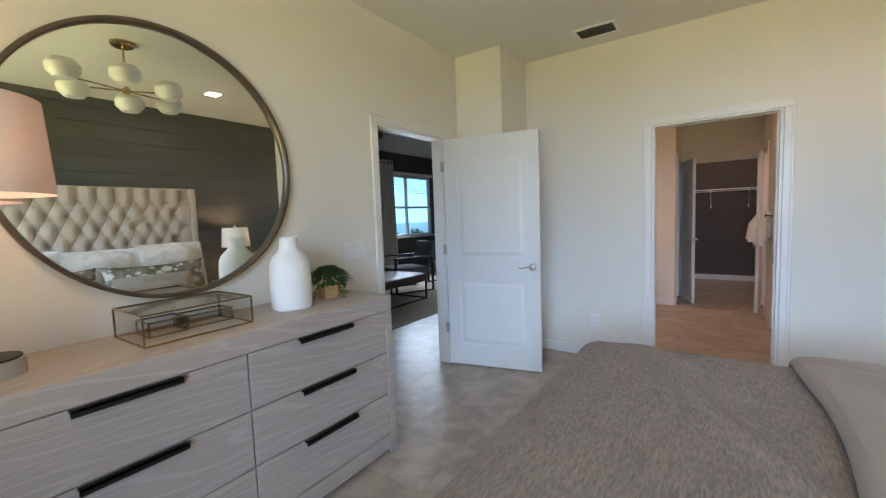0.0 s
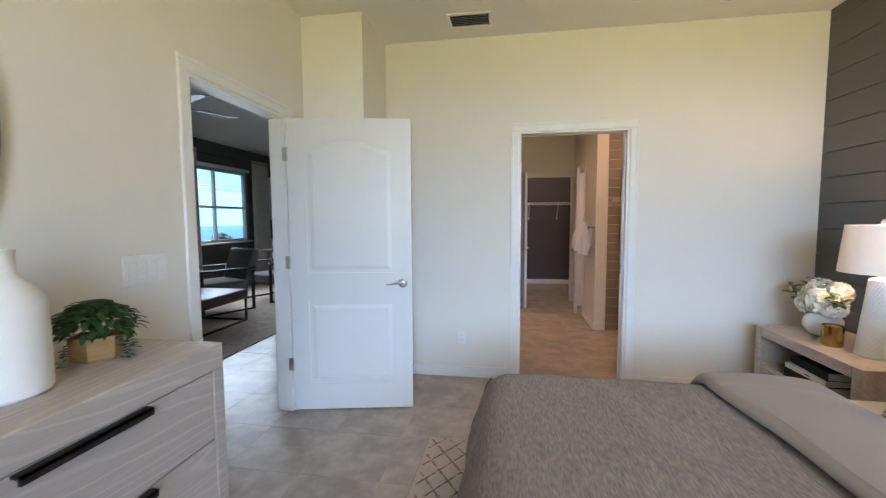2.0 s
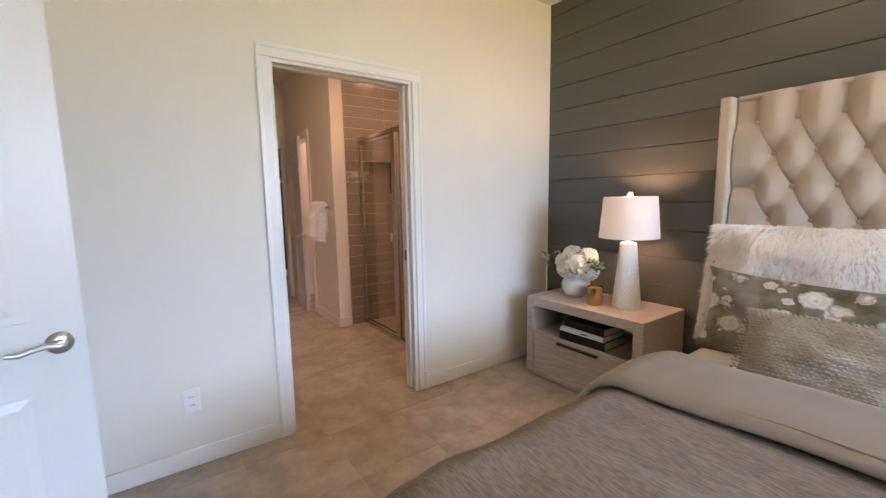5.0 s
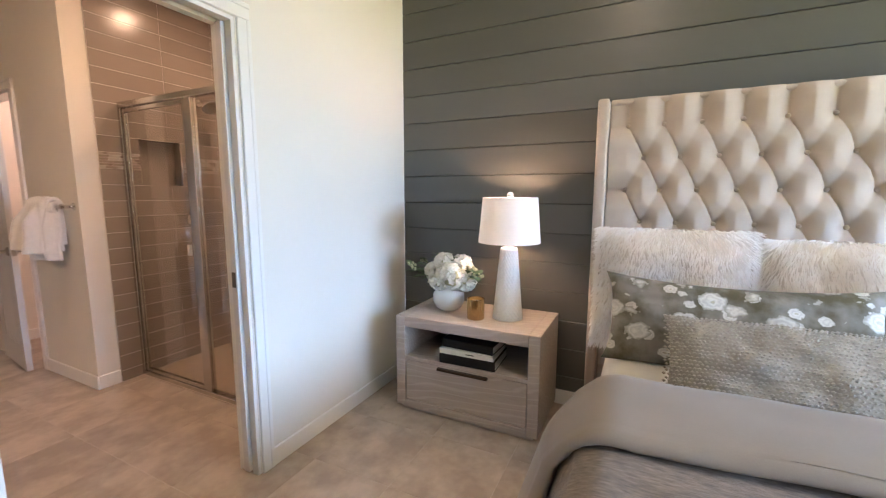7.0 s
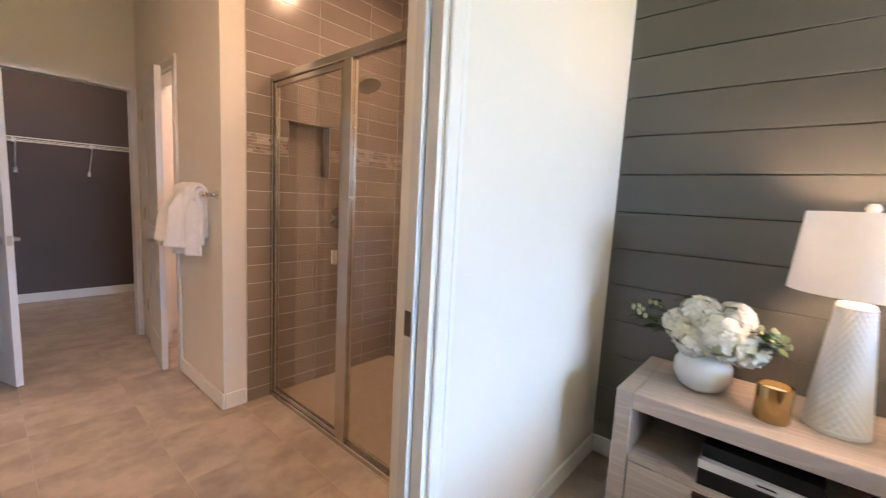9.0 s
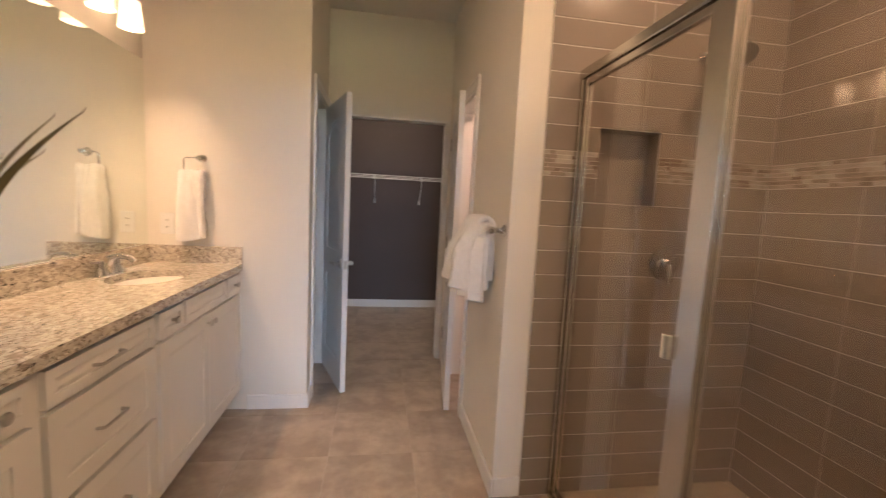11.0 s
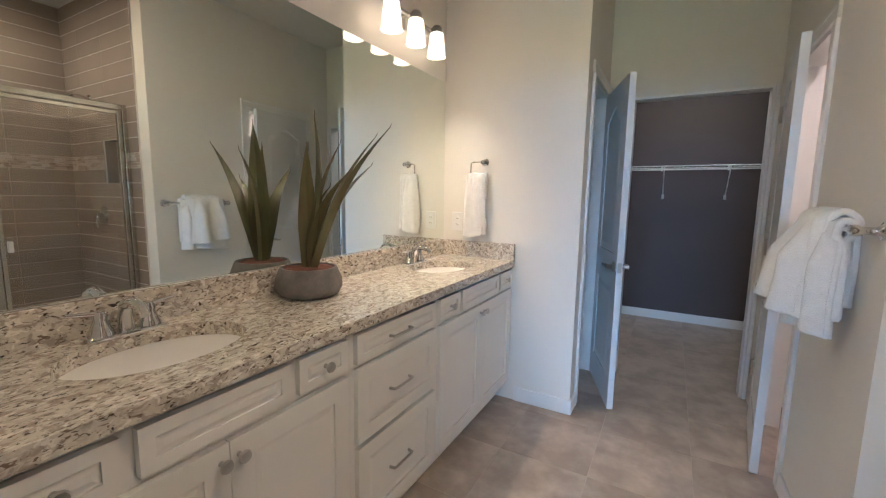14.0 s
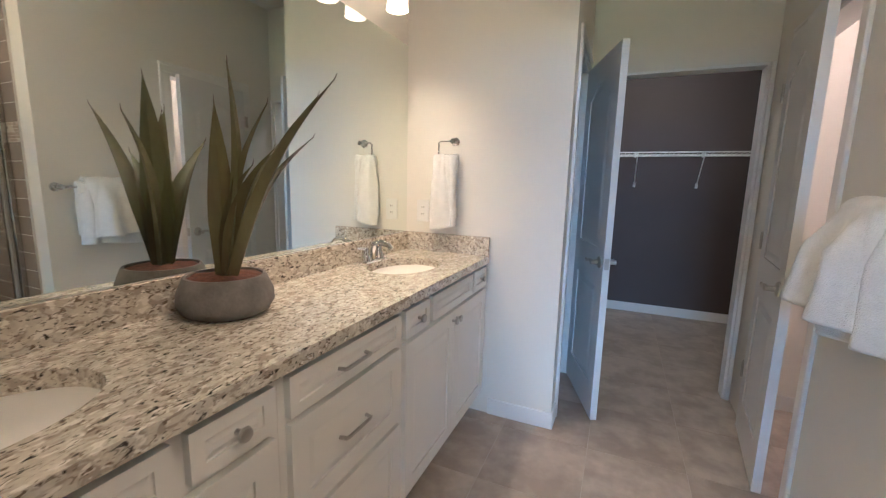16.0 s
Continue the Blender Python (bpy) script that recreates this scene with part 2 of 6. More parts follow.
wall("wall_mirror", "white bathroom wall behind the vanity", (XM - 0.12, YB, 0, XM, YV, CEIL_Z))
wall("wall_vanity_end", "white wall at the end of the vanity", (XM - 0.12, YV, 0, XL, YV + 0.1, CEIL_Z))
L0, L1 = 6.69, 7.255
wall("wall_linen", "white wall with the linen closet doorway", (XL - 0.1, YV + 0.1, 0, XL, L0, CEIL_Z), (XL - 0.1, L1, 0, XL, YC, CEIL_Z), (XL - 0.1, L0, 2.055, XL, L1, CEIL_Z))
wall("wall_linen_back", "plain white inside of the linen closet", (XL - 0.75, YV + 0.1, 0, XL - 0.65, YC, CEIL_Z))
R0, R1 = 6.38, 7.0
wall("wall_towel", "white wall with the towel bar and a doorway", (XR, YT, 0, XR + 0.12, R0, CEIL_Z), (XR, R1, 0, XR + 0.12, YC, CEIL_Z), (XR, R0, 2.055, XR + 0.12, R1, CEIL_Z))
wall("wall_shower_side", "wall that carries the shower tiles", (XR + 0.12, YT, 0, 0.90, YT + 0.12, CEIL_Z), (1.215, YT, 0, 2.0, YT + 0.12, CEIL_Z), (0.90, YT, 0, 1.215, YT + 0.12, 1.379), (0.90, YT, 1.726, 1.215, YT + 0.12, CEIL_Z), (0.90, YT + 0.086, 1.379, 1.215, YT + 0.12, 1.726))
wall("wall_shower_back", "outer wall behind the shower", (XB + 0.012, YB, 0, 2.0, YT, CEIL_Z))
wall("wall_toilet", "plain walls of the toilet room", (1.6, YT + 0.12, 0, 1.7, YC, CEIL_Z))
C0, C1 = -0.30, 0.505
wall("wall_closet_front", "white wall with the closet doorway", (-1.6, YC, 0, C0, YC + 0.11, CEIL_Z), (C1, YC, 0, 1.7, YC + 0.11, CEIL_Z), (C0, YC, 2.04, C1, YC + 0.11, CEIL_Z))
wall("wall_closet_back", "dark grey closet wall", (-1.6, 9.12, 0, 1.7, 9.24, CEIL_Z), material=DARKWALL)
wall("wall_closet_west", "dark grey closet side wall", (-1.7, YC, 0, -1.6, 9.24, CEIL_Z), material=DARKWALL)
wall("wall_closet_east", "dark grey closet side wall", (1.7, YC, 0, 1.8, 9.24, CEIL_Z), material=DARKWALL)
XO, O0, O1, OZ0, OZ1 = -6.0, 6.62, 8.42, 0.925, 2.34
wall("wall_living_west", "dark grey living room wall with a window", (XO - 0.15, -2.4, 0, XO, O0, CEIL_Z), (XO - 0.15, O1, 0, XO, 12, CEIL_Z), (XO - 0.15, O0, 0, XO, O1, OZ0), (XO - 0.15, O0, OZ1, XO, O1, CEIL_Z), material=LIVWALL)
wall("wall_living_north", "far wall of the open room", (XO, 11.8, 0, -2.0, 12, CEIL_Z))
wall("wall_living_south", "near wall of the living room", (XO, -2.4, 0, -2.0, -2.25, CEIL_Z))
wall("wall_living_east", "wall between the living room and the bathroom", (-2.11, 4.03, 0, -2.0, 12, CEIL_Z), (-2.11, -2.4, 0, -2.0, -1.25, CEIL_Z))

# ---- panelled shapes ----


def prism(bm, loops, w0, w1, fn):
    """A plate with holes: flat loops of (u, v), outer first, from w0 to w1; fn(u, v, w) places a corner."""
    edges, tops, bots = [], [], []
    for loop in loops:
        top = [bm.verts.new(fn(u, v, w1)) for u, v in loop]
        bot = [bm.verts.new(fn(u, v, w0)) for u, v in loop]
        for i in range(len(loop)):
            j = (i + 1) % len(loop)
            edges.append(bm.edges.new((top[i], top[j])))
            bm.faces.new((top[i], top[j], bot[j], bot[i]))
    bmesh.ops.triangle_fill(bm, use_beauty=True, use_dissolve=False, edges=edges)
    return bm


def rect(u0, v0, u1, v1):
    return [(u0, v0), (u1, v0), (u1, v1), (u0, v1)]


def arch(u0, v0, u1, v1, rise, n=14):
    """A rectangle whose top bows up by rise in the middle."""
    return [(u0, v0), (u1, v0)] + [(u1 + (u0 - u1) * i / n, v1 + rise * (0.5 - 0.5 * math.cos(2 * math.pi * i / n)) ** 0.75) for i in range(n + 1)]


def shrink(loop, d):
    cu = sum(u for u, v in loop) / len(loop)
    cv = (min(v for u, v in loop) + max(v for u, v in loop)) / 2
    hu, hv = max(abs(u - cu) for u, v in loop), max(abs(v - cv) for u, v in loop)
    return [(cu + (u - cu) * (1 - d / hu), cv + (v - cv) * (1 - d / hv)) for u, v in loop]


def raised(bm, loop, w0, w1, d, fn):
    """A field that rises from its edge over a slope of width d."""
    inner = shrink(loop, d)
    a = [bm.verts.new(fn(u, v, w0)) for u, v in loop]
    b = [bm.verts.new(fn(u, v, w1)) for u, v in inner]
    for i in range(len(loop)):
        j = (i + 1) % len(loop)
        bm.faces.new((a[i], a[j], b[j], b[i]))
    bm.faces.new(b)


LEVER_UP = [(0, 0, 0), (0.03, 0, 0.006), (0.06, 0, 0.002), (0.09, 0, -0.006), (0.115, 0, 0.0)]


def door_leaf(name, label, w, at, turn, swing=1, pins=1, h=2.03):
    """An arched two-panel door. It runs along +x from its hinges; pins: the face (1: +y, -1: -y) that shows the hinge knuckles."""
    d = thing(name, label, "door", at, "", "", turn)
    bm = boxes((0, -0.011, 0, w, 0.011, h))
    m = 0.118 if w > 0.7 else 0.1
    up, low = arch(m, 0.975, w - m, 1.825, 0.075), rect(m, 0.19, w - m, 0.77)
    for s in (1, -1):
        fn = lambda u, v, q, s=s: (u, s * q, v)
        prism(bm, [rect(0, 0, w, h), up, low], 0.0105, 0.0175, fn)
        for loop in (up, low):
            raised(bm, shrink(loop, 0.02), 0.0108, 0.0165, 0.028, fn)
    part("leaf", bm, DOORW, d)
    for s in (1, -1):
        base = Matrix.Translation((w - 0.062, s * 0.0175, 0.9)) @ Matrix.Rotation(radians(-90 * s), 4, "X")
        lever = part("lever_handle", lathe([(0, 0), (0.033, 0), (0.033, 0.006), (0.026, 0.012), (0.013, 0.014), (0.011, 0.045), (0.014, 0.05), (0.0, 0.052)], 24), NICKEL, d, "satin nickel lever handle", True)
        lever.matrix_basis = base
        pts = [(w - 0.062 - x, s * (0.0175 + 0.044), 0.9 + z) for x, y, z in LEVER_UP]
        part("lever", tube(pts, [0.011, 0.009, 0.008, 0.008, 0.006], 10), NICKEL, d, "", True)
    part("latch_plate", boxes((w - 0.001, -0.012, 0.87, w + 0.002, 0.012, 0.93), b=0.001), NICKEL, d)
    for z in (0.33, 1.05, 1.79):
        hg = part("hinge", tube([(-0.004, pins * 0.021, z - 0.045), (-0.004, pins * 0.021, z + 0.045)], 0.0075, 10), NICKEL, d, "satin nickel hinge", True)
        part("hinge_plate", boxes((-0.034, pins * 0.0172, z - 0.045, -0.006, pins * 0.0195, z + 0.045)), NICKEL, d)
    return d


def casing(name, axis, face, a0, a1, h, out, width=0.068, sides="lrt"):
    """Moulded trim round an opening. axis 'x': the opening runs along x at y = face, and out is the side (+1, -1) that it stands on."""
    bm = bmesh.new()

    def bar(u0, u1, v0, v1, hor):
        lo, hi = (face, face + out * 0.014) if out > 0 else (face - 0.014, face)
        lo2, hi2 = (face, face + 0.017) if out > 0 else (face - 0.017, face)
        def put(u0, u1, v0, v1, l, g):
            add_box(bm, *((u0, l, v0, u1, g, v1) if axis == "x" else (l, u0, v0, g, u1, v1)), b=0.0035)
        e = 0.002
        put(u0 + (e if u0 < a0 else 0), u1 - (e if u1 > a1 else 0), v0, v1 - (e if hor else 0), lo, hi)
        if hor:
            put(u0, u1, v1 - 0.022, v1, lo2, hi2)
        elif u0 < a0:
            put(u0, u0 + 0.022, v0, v1, lo2, hi2)
        else:
            put(u1 - 0.022, u1, v0, v1, lo2, hi2)
    if "l" in sides:
        bar(a0 - width, a0 - 0.004, 0, h, False)
    if "r" in sides:
        bar(a1 + 0.004, a1 + width, 0, h, False)
    if "t" in sides:
        bar(a0 - width, a1 + width, h, h + width, True)
    return structure(part(name, bm, TRIM), "white moulded door casing", "trim")


def baseboard(axis, face, a0, a1, out, h=0.095):
    lo, hi = (face, face + 0.013) if out > 0 else (face - 0.013, face)
    bm = bmesh.new()
    r = (a0, lo, 0, a1, hi, h) if axis == "x" else (lo, a0, 0, hi, a1, h)
    add_box(bm, *r, b=0.004)
    return structure(part("baseboard", bm, TRIM), "white painted baseboard", "baseboard")


def jamb(axis, f0, f1, a0, a1, h):
    """The lining of a doorway through a wall from f0 to f1."""
    rows = []
    for a, c in ((a0, a0 + 0.016), (a1 - 0.016, a1)):
        rows.append((a, f0, 0, c, f1, h) if axis == "x" else (f0, a, 0, f1, c, h))
    rows.append((a0 + 0.016, f0, h - 0.016, a1 - 0.016, f1, h) if axis == "x" else (f0, a0 + 0.016, h - 0.016, f1, a1 - 0.016, h))
    return structure(part("trim", boxes(*rows), TRIM), "white lining of a doorway", "trim")


# ---- doorways, trim and boards ----
casing("trim", "y", XW, D0, D1, DH, 1, sides="lt")
casing("trim", "y", XW - 0.12, D0, D1, DH, -1)
jamb("y", XW - 0.118, XW - 0.002, D0, D1, DH)
structure(part("trim", boxes((XW, D1 + 0.004, 0, XW + 0.014, D1 + 0.06, DH), b=0.0035), TRIM), "white moulded door casing", "trim")
casing("trim", "x", YN, B0, B1, BH, -1)
casing("trim", "x", YB, B0, B1, BH, 1)
jamb("x", YN + 0.002, YN + 0.04, B0, B1, BH)
jamb("x", YB - 0.04, YB - 0.002, B0, B1, BH)
casing("trim", "y", XR, R0, R1, 2.055, -1)
jamb("y", XR + 0.002, XR + 0.118, R0, R1, 2.055)
casing("trim", "y", XL, L0, L1, 2.055, 1)
jamb("y", XL - 0.098, XL - 0.002, L0, L1, 2.055)
casing("trim", "x", YC, C0, C1, 2.04, -1, width=0.02, sides="r")
jamb("x", YC + 0.002, YC + 0.108, C0, C1, 2.04)
baseboard("y", XW, YS, D0 - 0.062, 1)
baseboard("x", YN, -1.527, B0 - 0.062, -1)
baseboard("x", YN, B1 + 0.062, XE - 0.001, -1)
baseboard("y", -1.528, 3.346, YN - 0.014, 1)
baseboard("y", XE, YS, 0.45, -1)
baseboard("y", XE, 2.6, YN - 0.014, -1)
baseboard("x", YV, -0.82, XL + 0.013, -1)
baseboard("y", XL, YV, L0 - 0.062, 1)
baseboard("y", XR, YT - 0.013, R0 - 0.062, -1)
baseboard("x", YT, XR, XR + 0.128, -1)
baseboard("x", 9.12, -1.59, 1.69, -1)
baseboard("y", 1.6, YT + 0.13, YC - 0.001, -1)
baseboard("x", YC, XR + 0.13, 1.58, -1)
baseboard("y", XO, 4.0, 11.7, 1)
baseboard("y", XM, YB, YB + 0.01, 1)

ship = bpy.data.meshes.new("board")
bm = boxes((-0.014, -2.6, 0.0, 0.0, 2.6, 0.1775), b=0.002)
bm.to_mesh(ship)
bm.free()
ship.materials.append(SHIP)
boards = structure(part("wall_shiplap", boxes((XE + 0.0145, YS, 0.0, XE + 0.016, YN, CEIL_Z)), SHIPGAP), "dark grey-green painted shiplap wall", "wall")
for i in range(16):
    hgt = min(0.1775, CEIL_Z - 0.1815 * i - 0.002)
    if hgt > 0.05:
        share("board", ship, boards, Matrix.Translation((XE + 0.014, 1.4, 0.004 + 0.1815 * i)) @ Matrix.Diagonal((1, 2.5 / 2.6, hgt / 0.1775, 1)))

door_leaf("door_bedroom", "white two-panel door with arched top standing open", 0.835, (-1.985, 3.102, 0.012), 11.8, pins=-1)
door_leaf("door_linen", "white arched-panel linen closet door standing ajar", 0.60, (XL + 0.012, 7.24, 0.012), -70.5, pins=1)
door_leaf("door_toilet", "white arched-panel toilet room door nearly closed", 0.60, (XR - 0.02, 6.985, 0.012), -96.5, pins=-1)

pocket = thing("pocket_door", "white pocket door slid into the wall", "door", (B1, 3.965, 0.01))
part("leaf", boxes((-0.03, -0.018, 0, 0.25, 0.018, 2.03), b=0.002), DOORW, pocket)
# satin nickel; the dark surroundings it reflects are put into its colour
part("edge_pull", boxes((-0.033, -0.012, 0.90, -0.0295, 0.012, 0.97), b=0.001), shader("nickel_dark_reflection", (0.16, 0.14, 0.12), 0.35, 0.9), pocket, "nickel edge pull with a dark reflection in its colour")


def wall_plate(name, label, m, w, h, toggles, slots=0):
    p = thing(name, label, "switch" if toggles else "outlet")
    p.matrix_basis = m
    part("cover_plate", boxes((-w / 2, 0, -h / 2, w / 2, 0.007, h / 2), b=0.003), TRIM, p)
    n = max(toggles, 1)
    for i in range(toggles):
        x = (i - (n - 1) / 2) * 0.046
        part("rocker", boxes((x - 0.016, 0.006, -0.033, x + 0.016, 0.011, 0.033), b=0.002), CERAMIC, p)
    for i in range(slots):
        z = (i - (slots - 1) / 2) * 0.04
        s = part("socket", lathe([(0, 0.0), (0.0165, 0.0), (0.016, 0.002), (0, 0.0022)], 16), CERAMIC, p)
        s.matrix_basis = pose(0, 0.0065, z, -90)
        for x in (-0.006, 0.006):
            part("slot", boxes((x - 0.0012, 0.0088, z - 0.004, x + 0.0012, 0.0094, z + 0.005)), BLACK, p)
    return p


wall_plate("light_switch", "white four-gang light switch plate on the wall", pose(XW, 1.962, 1.157, 0, 0, -90), 0.21, 0.125, 4)
wall_plate("wall_outlet", "white double outlet low on the bedroom wall", pose(-0.888, YN, 0.345, 0, 0, 180), 0.075, 0.12, 0, 2)
wall_plate("wall_outlet", "white double outlet beside the hand towel", pose(-1.259, YV, 1.16, 0, 0, 180), 0.078, 0.125, 0, 2)
wall_plate("wall_outlet", "white double outlet in the toilet room", pose(1.1, YC, 0.32, 0, 0, 180), 0.075, 0.12, 0, 2)


def ceiling_vent(label, x, y, w, d):
    v = thing("ceiling_vent", label, "air vent", (x, y, CEIL_Z), "ceiling vents")
    part("frame", boxes((-w / 2, -d / 2, -0.012, w / 2, -d / 2 + 0.022, 0), (-w / 2, d / 2 - 0.022, -0.012, w / 2, d / 2, 0), (-w / 2, -d / 2 + 0.022, -0.012, -w / 2 + 0.022, d / 2 - 0.022, 0), (w / 2 - 0.022, -d / 2 + 0.022, -0.012, w / 2, d / 2 - 0.022, 0), b=0.002), TRIM, v)
    # near-black sheet on the uncut ceiling, painted as the shade inside the duct
    part("duct_shade_sheet", boxes((-w / 2 + 0.02, -d / 2 + 0.02, -0.003, w / 2 - 0.02, d / 2 - 0.02, -0.001)), SHIPGAP, v)
    n = 7
    for i in range(n):
        y0 = -d / 2 + 0.03 + (d - 0.06) * i / (n - 1)
        s = part("slat", boxes((-w / 2 + 0.021, -0.010, -0.0012, w / 2 - 0.021, 0.010, 0.0012)), NICKEL, v)
        s.matrix_basis = pose(0, y0, -0.009, 35)


ceiling_vent("white slatted air vent in the ceiling", -0.785, 3.585, 0.32, 0.21)
ceiling_vent("white slatted air vent in the ceiling", 1.045, 3.53, 0.28, 0.20)


def glow(name, color, power):
    return shader(name, (0.8, 0.78, 0.74), 0.5, emit=color, emit_power=power)


CAN = glow("recessed_glow", (1.0, 0.72, 0.45), 5)


def recessed_light(x, y, power, color, where):
    r = thing("recessed_light", "round recessed ceiling light in the " + where, "light", (x, y, CEIL_Z), "recessed lights")
    part("trim_ring", lathe([(0.095, 0), (0.092, -0.006), (0.07, -0.008), (0.062, 0.0)], 28), TRIM, r, "", True)
    part("lens", lathe([(0.058, -0.002), (0, -0.0025)], 28), CAN, r, "glowing warm lens")
    area("recessed_lamp", pose(x, y, CEIL_Z - 0.012), 0.12, 0.12, power, color, 170)


recessed_light(0.67, 2.45, 6, (1.0, 0.72, 0.45), "bedroom")
# the bathroom one is added, no fixture known there; it brightens the wall's end
recessed_light(0.1, 4.75, 11, WARM, "bathroom")
recessed_light(1.32, 4.75, 10, WARM, "shower")
recessed_light(1.05, 6.55, 13, (1.0, 0.60, 0.42), "toilet room")
recessed_light(0.1, 8.1, 11, (1.0, 0.72, 0.5), "closet")


# ---- south window ----
win = structure(thing("window_1", "white framed bedroom window", "window", (0, YS - 0.1, 0)), "white framed bedroom window", "window")
fr = 0.05
part("window_frame", boxes((W0, -0.03, WZ0, W0 + fr, 0.03, WZ1), (W1 - fr, -0.03, WZ0, W1, 0.03, WZ1), (W0 + fr, -0.03, WZ0, W1 - fr, 0.03, WZ0 + fr), (W0 + fr, -0.03, WZ1 - fr, W1 - fr, 0.03, WZ1), ((W0 + W1) / 2 - 0.02, -0.03, WZ0 + fr, (W0 + W1) / 2 + 0.02, 0.03, WZ1 - fr)), TRIM, win)

# ---- bedroom: bed ----
BX0, BX1, BY0, BY1 = -0.57, 1.60, 0.60, 2.47
bed = thing("bed", "king bed with tufted headboard, duvet folded back", "bed", (0, 0, 0))
bm = bmesh.new()
add_box(bm, 0.0 + BX0 + 0.06, BY0 + 0.03, 0.10, BX1, BY1 - 0.02, 0.32, b=0.015, seg=2)
part("base", bm, LINEN, bed, "upholstered bed base")
for x in (BX0 + 0.14, BX1 - 0.1):
    for y in (BY0 + 0.1, BY1 - 0.1):
        part("leg", boxes((x - 0.03, y - 0.03, 0, x + 0.03, y + 0.03, 0.10), b=0.004), BLACK, bed)
part("mattress", boxes((BX0 + 0.05, BY0 + 0.02, 0.32, BX1 - 0.01, BY1 - 0.01, 0.585), b=0.05, seg=4), shader("white_sheet", (0.62, 0.58, 0.53), 0.8, scale=6, bump=0.15, bump_scale=12), bed, "white fitted sheet", True)


def drape(x0, x1, y0, y1, top, hem, r, nu, nv, rough_fn, foot=True):
    """A cloth over the bed: flat on top, rounded over the sides (and the foot) and hanging to the hem."""
    side = top - hem
    width = (y1 - y0) + 2 * side
    length = (x1 - x0) + (side if foot else 0)

    def bend(s, a, b):
        # s: distance along the cloth from its middle; a, b: the edges. Gives place across and drop
        if a <= s <= b:
            edge = min(s - a, b - s)
            return s, (0 if edge > r else -0.35 * r * (1 - edge / r) ** 2)
        over = (a - s) if s < a else (s - b)
        drop = 0.35 * r + over
        swell = 0.02 + 0.10 * min(1, over / 0.4)
        return (a - swell * min(1, over / 0.06) if s < a else b + swell * min(1, over / 0.06)), -drop

    def fn(u, v):
        sx = x1 - u * length
        sy = y0 - side + v * width
        y, dy = bend(sy, y0, y1)
        x, dx = bend(sx, x0, 99)
        z = top + min(dx, dy) if (dx < -0.35 * r and dy < -0.35 * r) else top + dx + dy
        dx2, dy2, dz2 = rough_fn(sx, sy, max(0, -(z - top)))
        return (x + dx2, y + dy2, max(hem + 0.004 * math.sin(sy * 9), z) + dz2)
    return grid(fn, nu, nv)


def wrinkle(x, y, drop):
    n = noise.noise(Vector((x * 3.1, y * 2.2, 0.3))) * 0.010 + noise.noise(Vector((x * 9, y * 6, 1.3))) * 0.0045
    f = min(1, drop / 0.12)
    wave = f * 0.014 * math.sin(17 * x + 3 * noise.noise(Vector((x * 2, y * 2, 5)))) + f * 0.012 * math.sin(15 * y)
    crease = 0.015 * max(0, math.sin(7.5 * (x + 0.55 * y) + 2.2 * noise.noise(Vector((x * 1.6, y * 1.6, 9))))) ** 6 * (1 - f)
    dim = -0.008 * math.exp(-((((x + 0.45) % 0.42) - 0.21) ** 2 + (((y + 0.03) % 0.42) - 0.21) ** 2) / 0.004) * (1 - f)
    return (wave * 0.6, wave, n * (1 - 0.5 * f) + crease + dim)


part("comforter", drape(BX0, 0.60, BY0, BY1, 0.625, 0.13, 0.10, 120, 190, wrinkle), COMFORT, bed, "taupe quilted comforter", True)


def fold_wave(x, y, drop):
    n = noise.noise(Vector((x * 5, y * 3.3, 8.3))) * 0.011 + noise.noise(Vector((x * 2, y * 1.5, 4.3))) * 0.012
    seam = -0.003 * math.exp(-((y - 2.28 + 0.25 * (x - 0.5)) ** 2) / 0.0002)
    return (0.02 * math.sin(y * 4.5) * (1 if x < 0.4 else 0.4), 0.01 * math.sin(14 * x) * min(1, drop / 0.1), n + seam)


def fold_profile(u):
    """Place along the bed and height over it of the thick turned-back edge."""
    pts = [(0.39, 0.004), (0.365, 0.018), (0.375, 0.042), (0.41, 0.058), (0.50, 0.066), (0.62, 0.066), (0.74, 0.056), (0.81, 0.030), (0.805, 0.0)]
    k = u * (len(pts) - 1)
    i = min(int(k), len(pts) - 2)
    f = k - i
    p0, p1, p2, p3 = pts[max(i - 1, 0)], pts[i], pts[i + 1], pts[min(i + 2, len(pts) - 1)]
    return tuple(0.5 * (2 * b + (c - a) * f + (2 * a - 5 * b + 4 * c - d) * f * f + (3 * b - a - 3 * c + d) * f ** 3) for a, b, c, d in zip(p0, p1, p2, p3))


def fold_fn(u, v):
    x, h = fold_profile(u)
    s = BY0 - 0.42 + v * (BY1 - BY0 + 0.84)
    r = 0.11
    if BY0 <= s <= BY1:
        e = min(s - BY0, BY1 - s)
        y, z = s, 0.628 - (0.35 * r * (1 - e / r) ** 2 if e < r else 0)
        q = (0, 0)
    else:
        o = (BY0 - s) if s < BY0 else (s - BY1)
        sw = 0.03 + 0.30 * o
        y, z = (BY0 - sw * min(1, o / 0.06) if s < BY0 else BY1 + sw * min(1, o / 0.06)), 0.628 - 0.35 * r - o
        q = (0, 1)
    a, b, c = fold_wave(x, s, max(0, 0.6 - z))
    flare = 0.16 * max(0, 0.56 - z)
    if q[1]:
        return (x + a - flare, y + (h if s > BY1 else -h) + b, z)
    return (x + a, y + b, z + h + c)


part("folded_duvet", grid(fold_fn, 48, 130), SHEET, bed, "champagne satin duvet turned back", True)

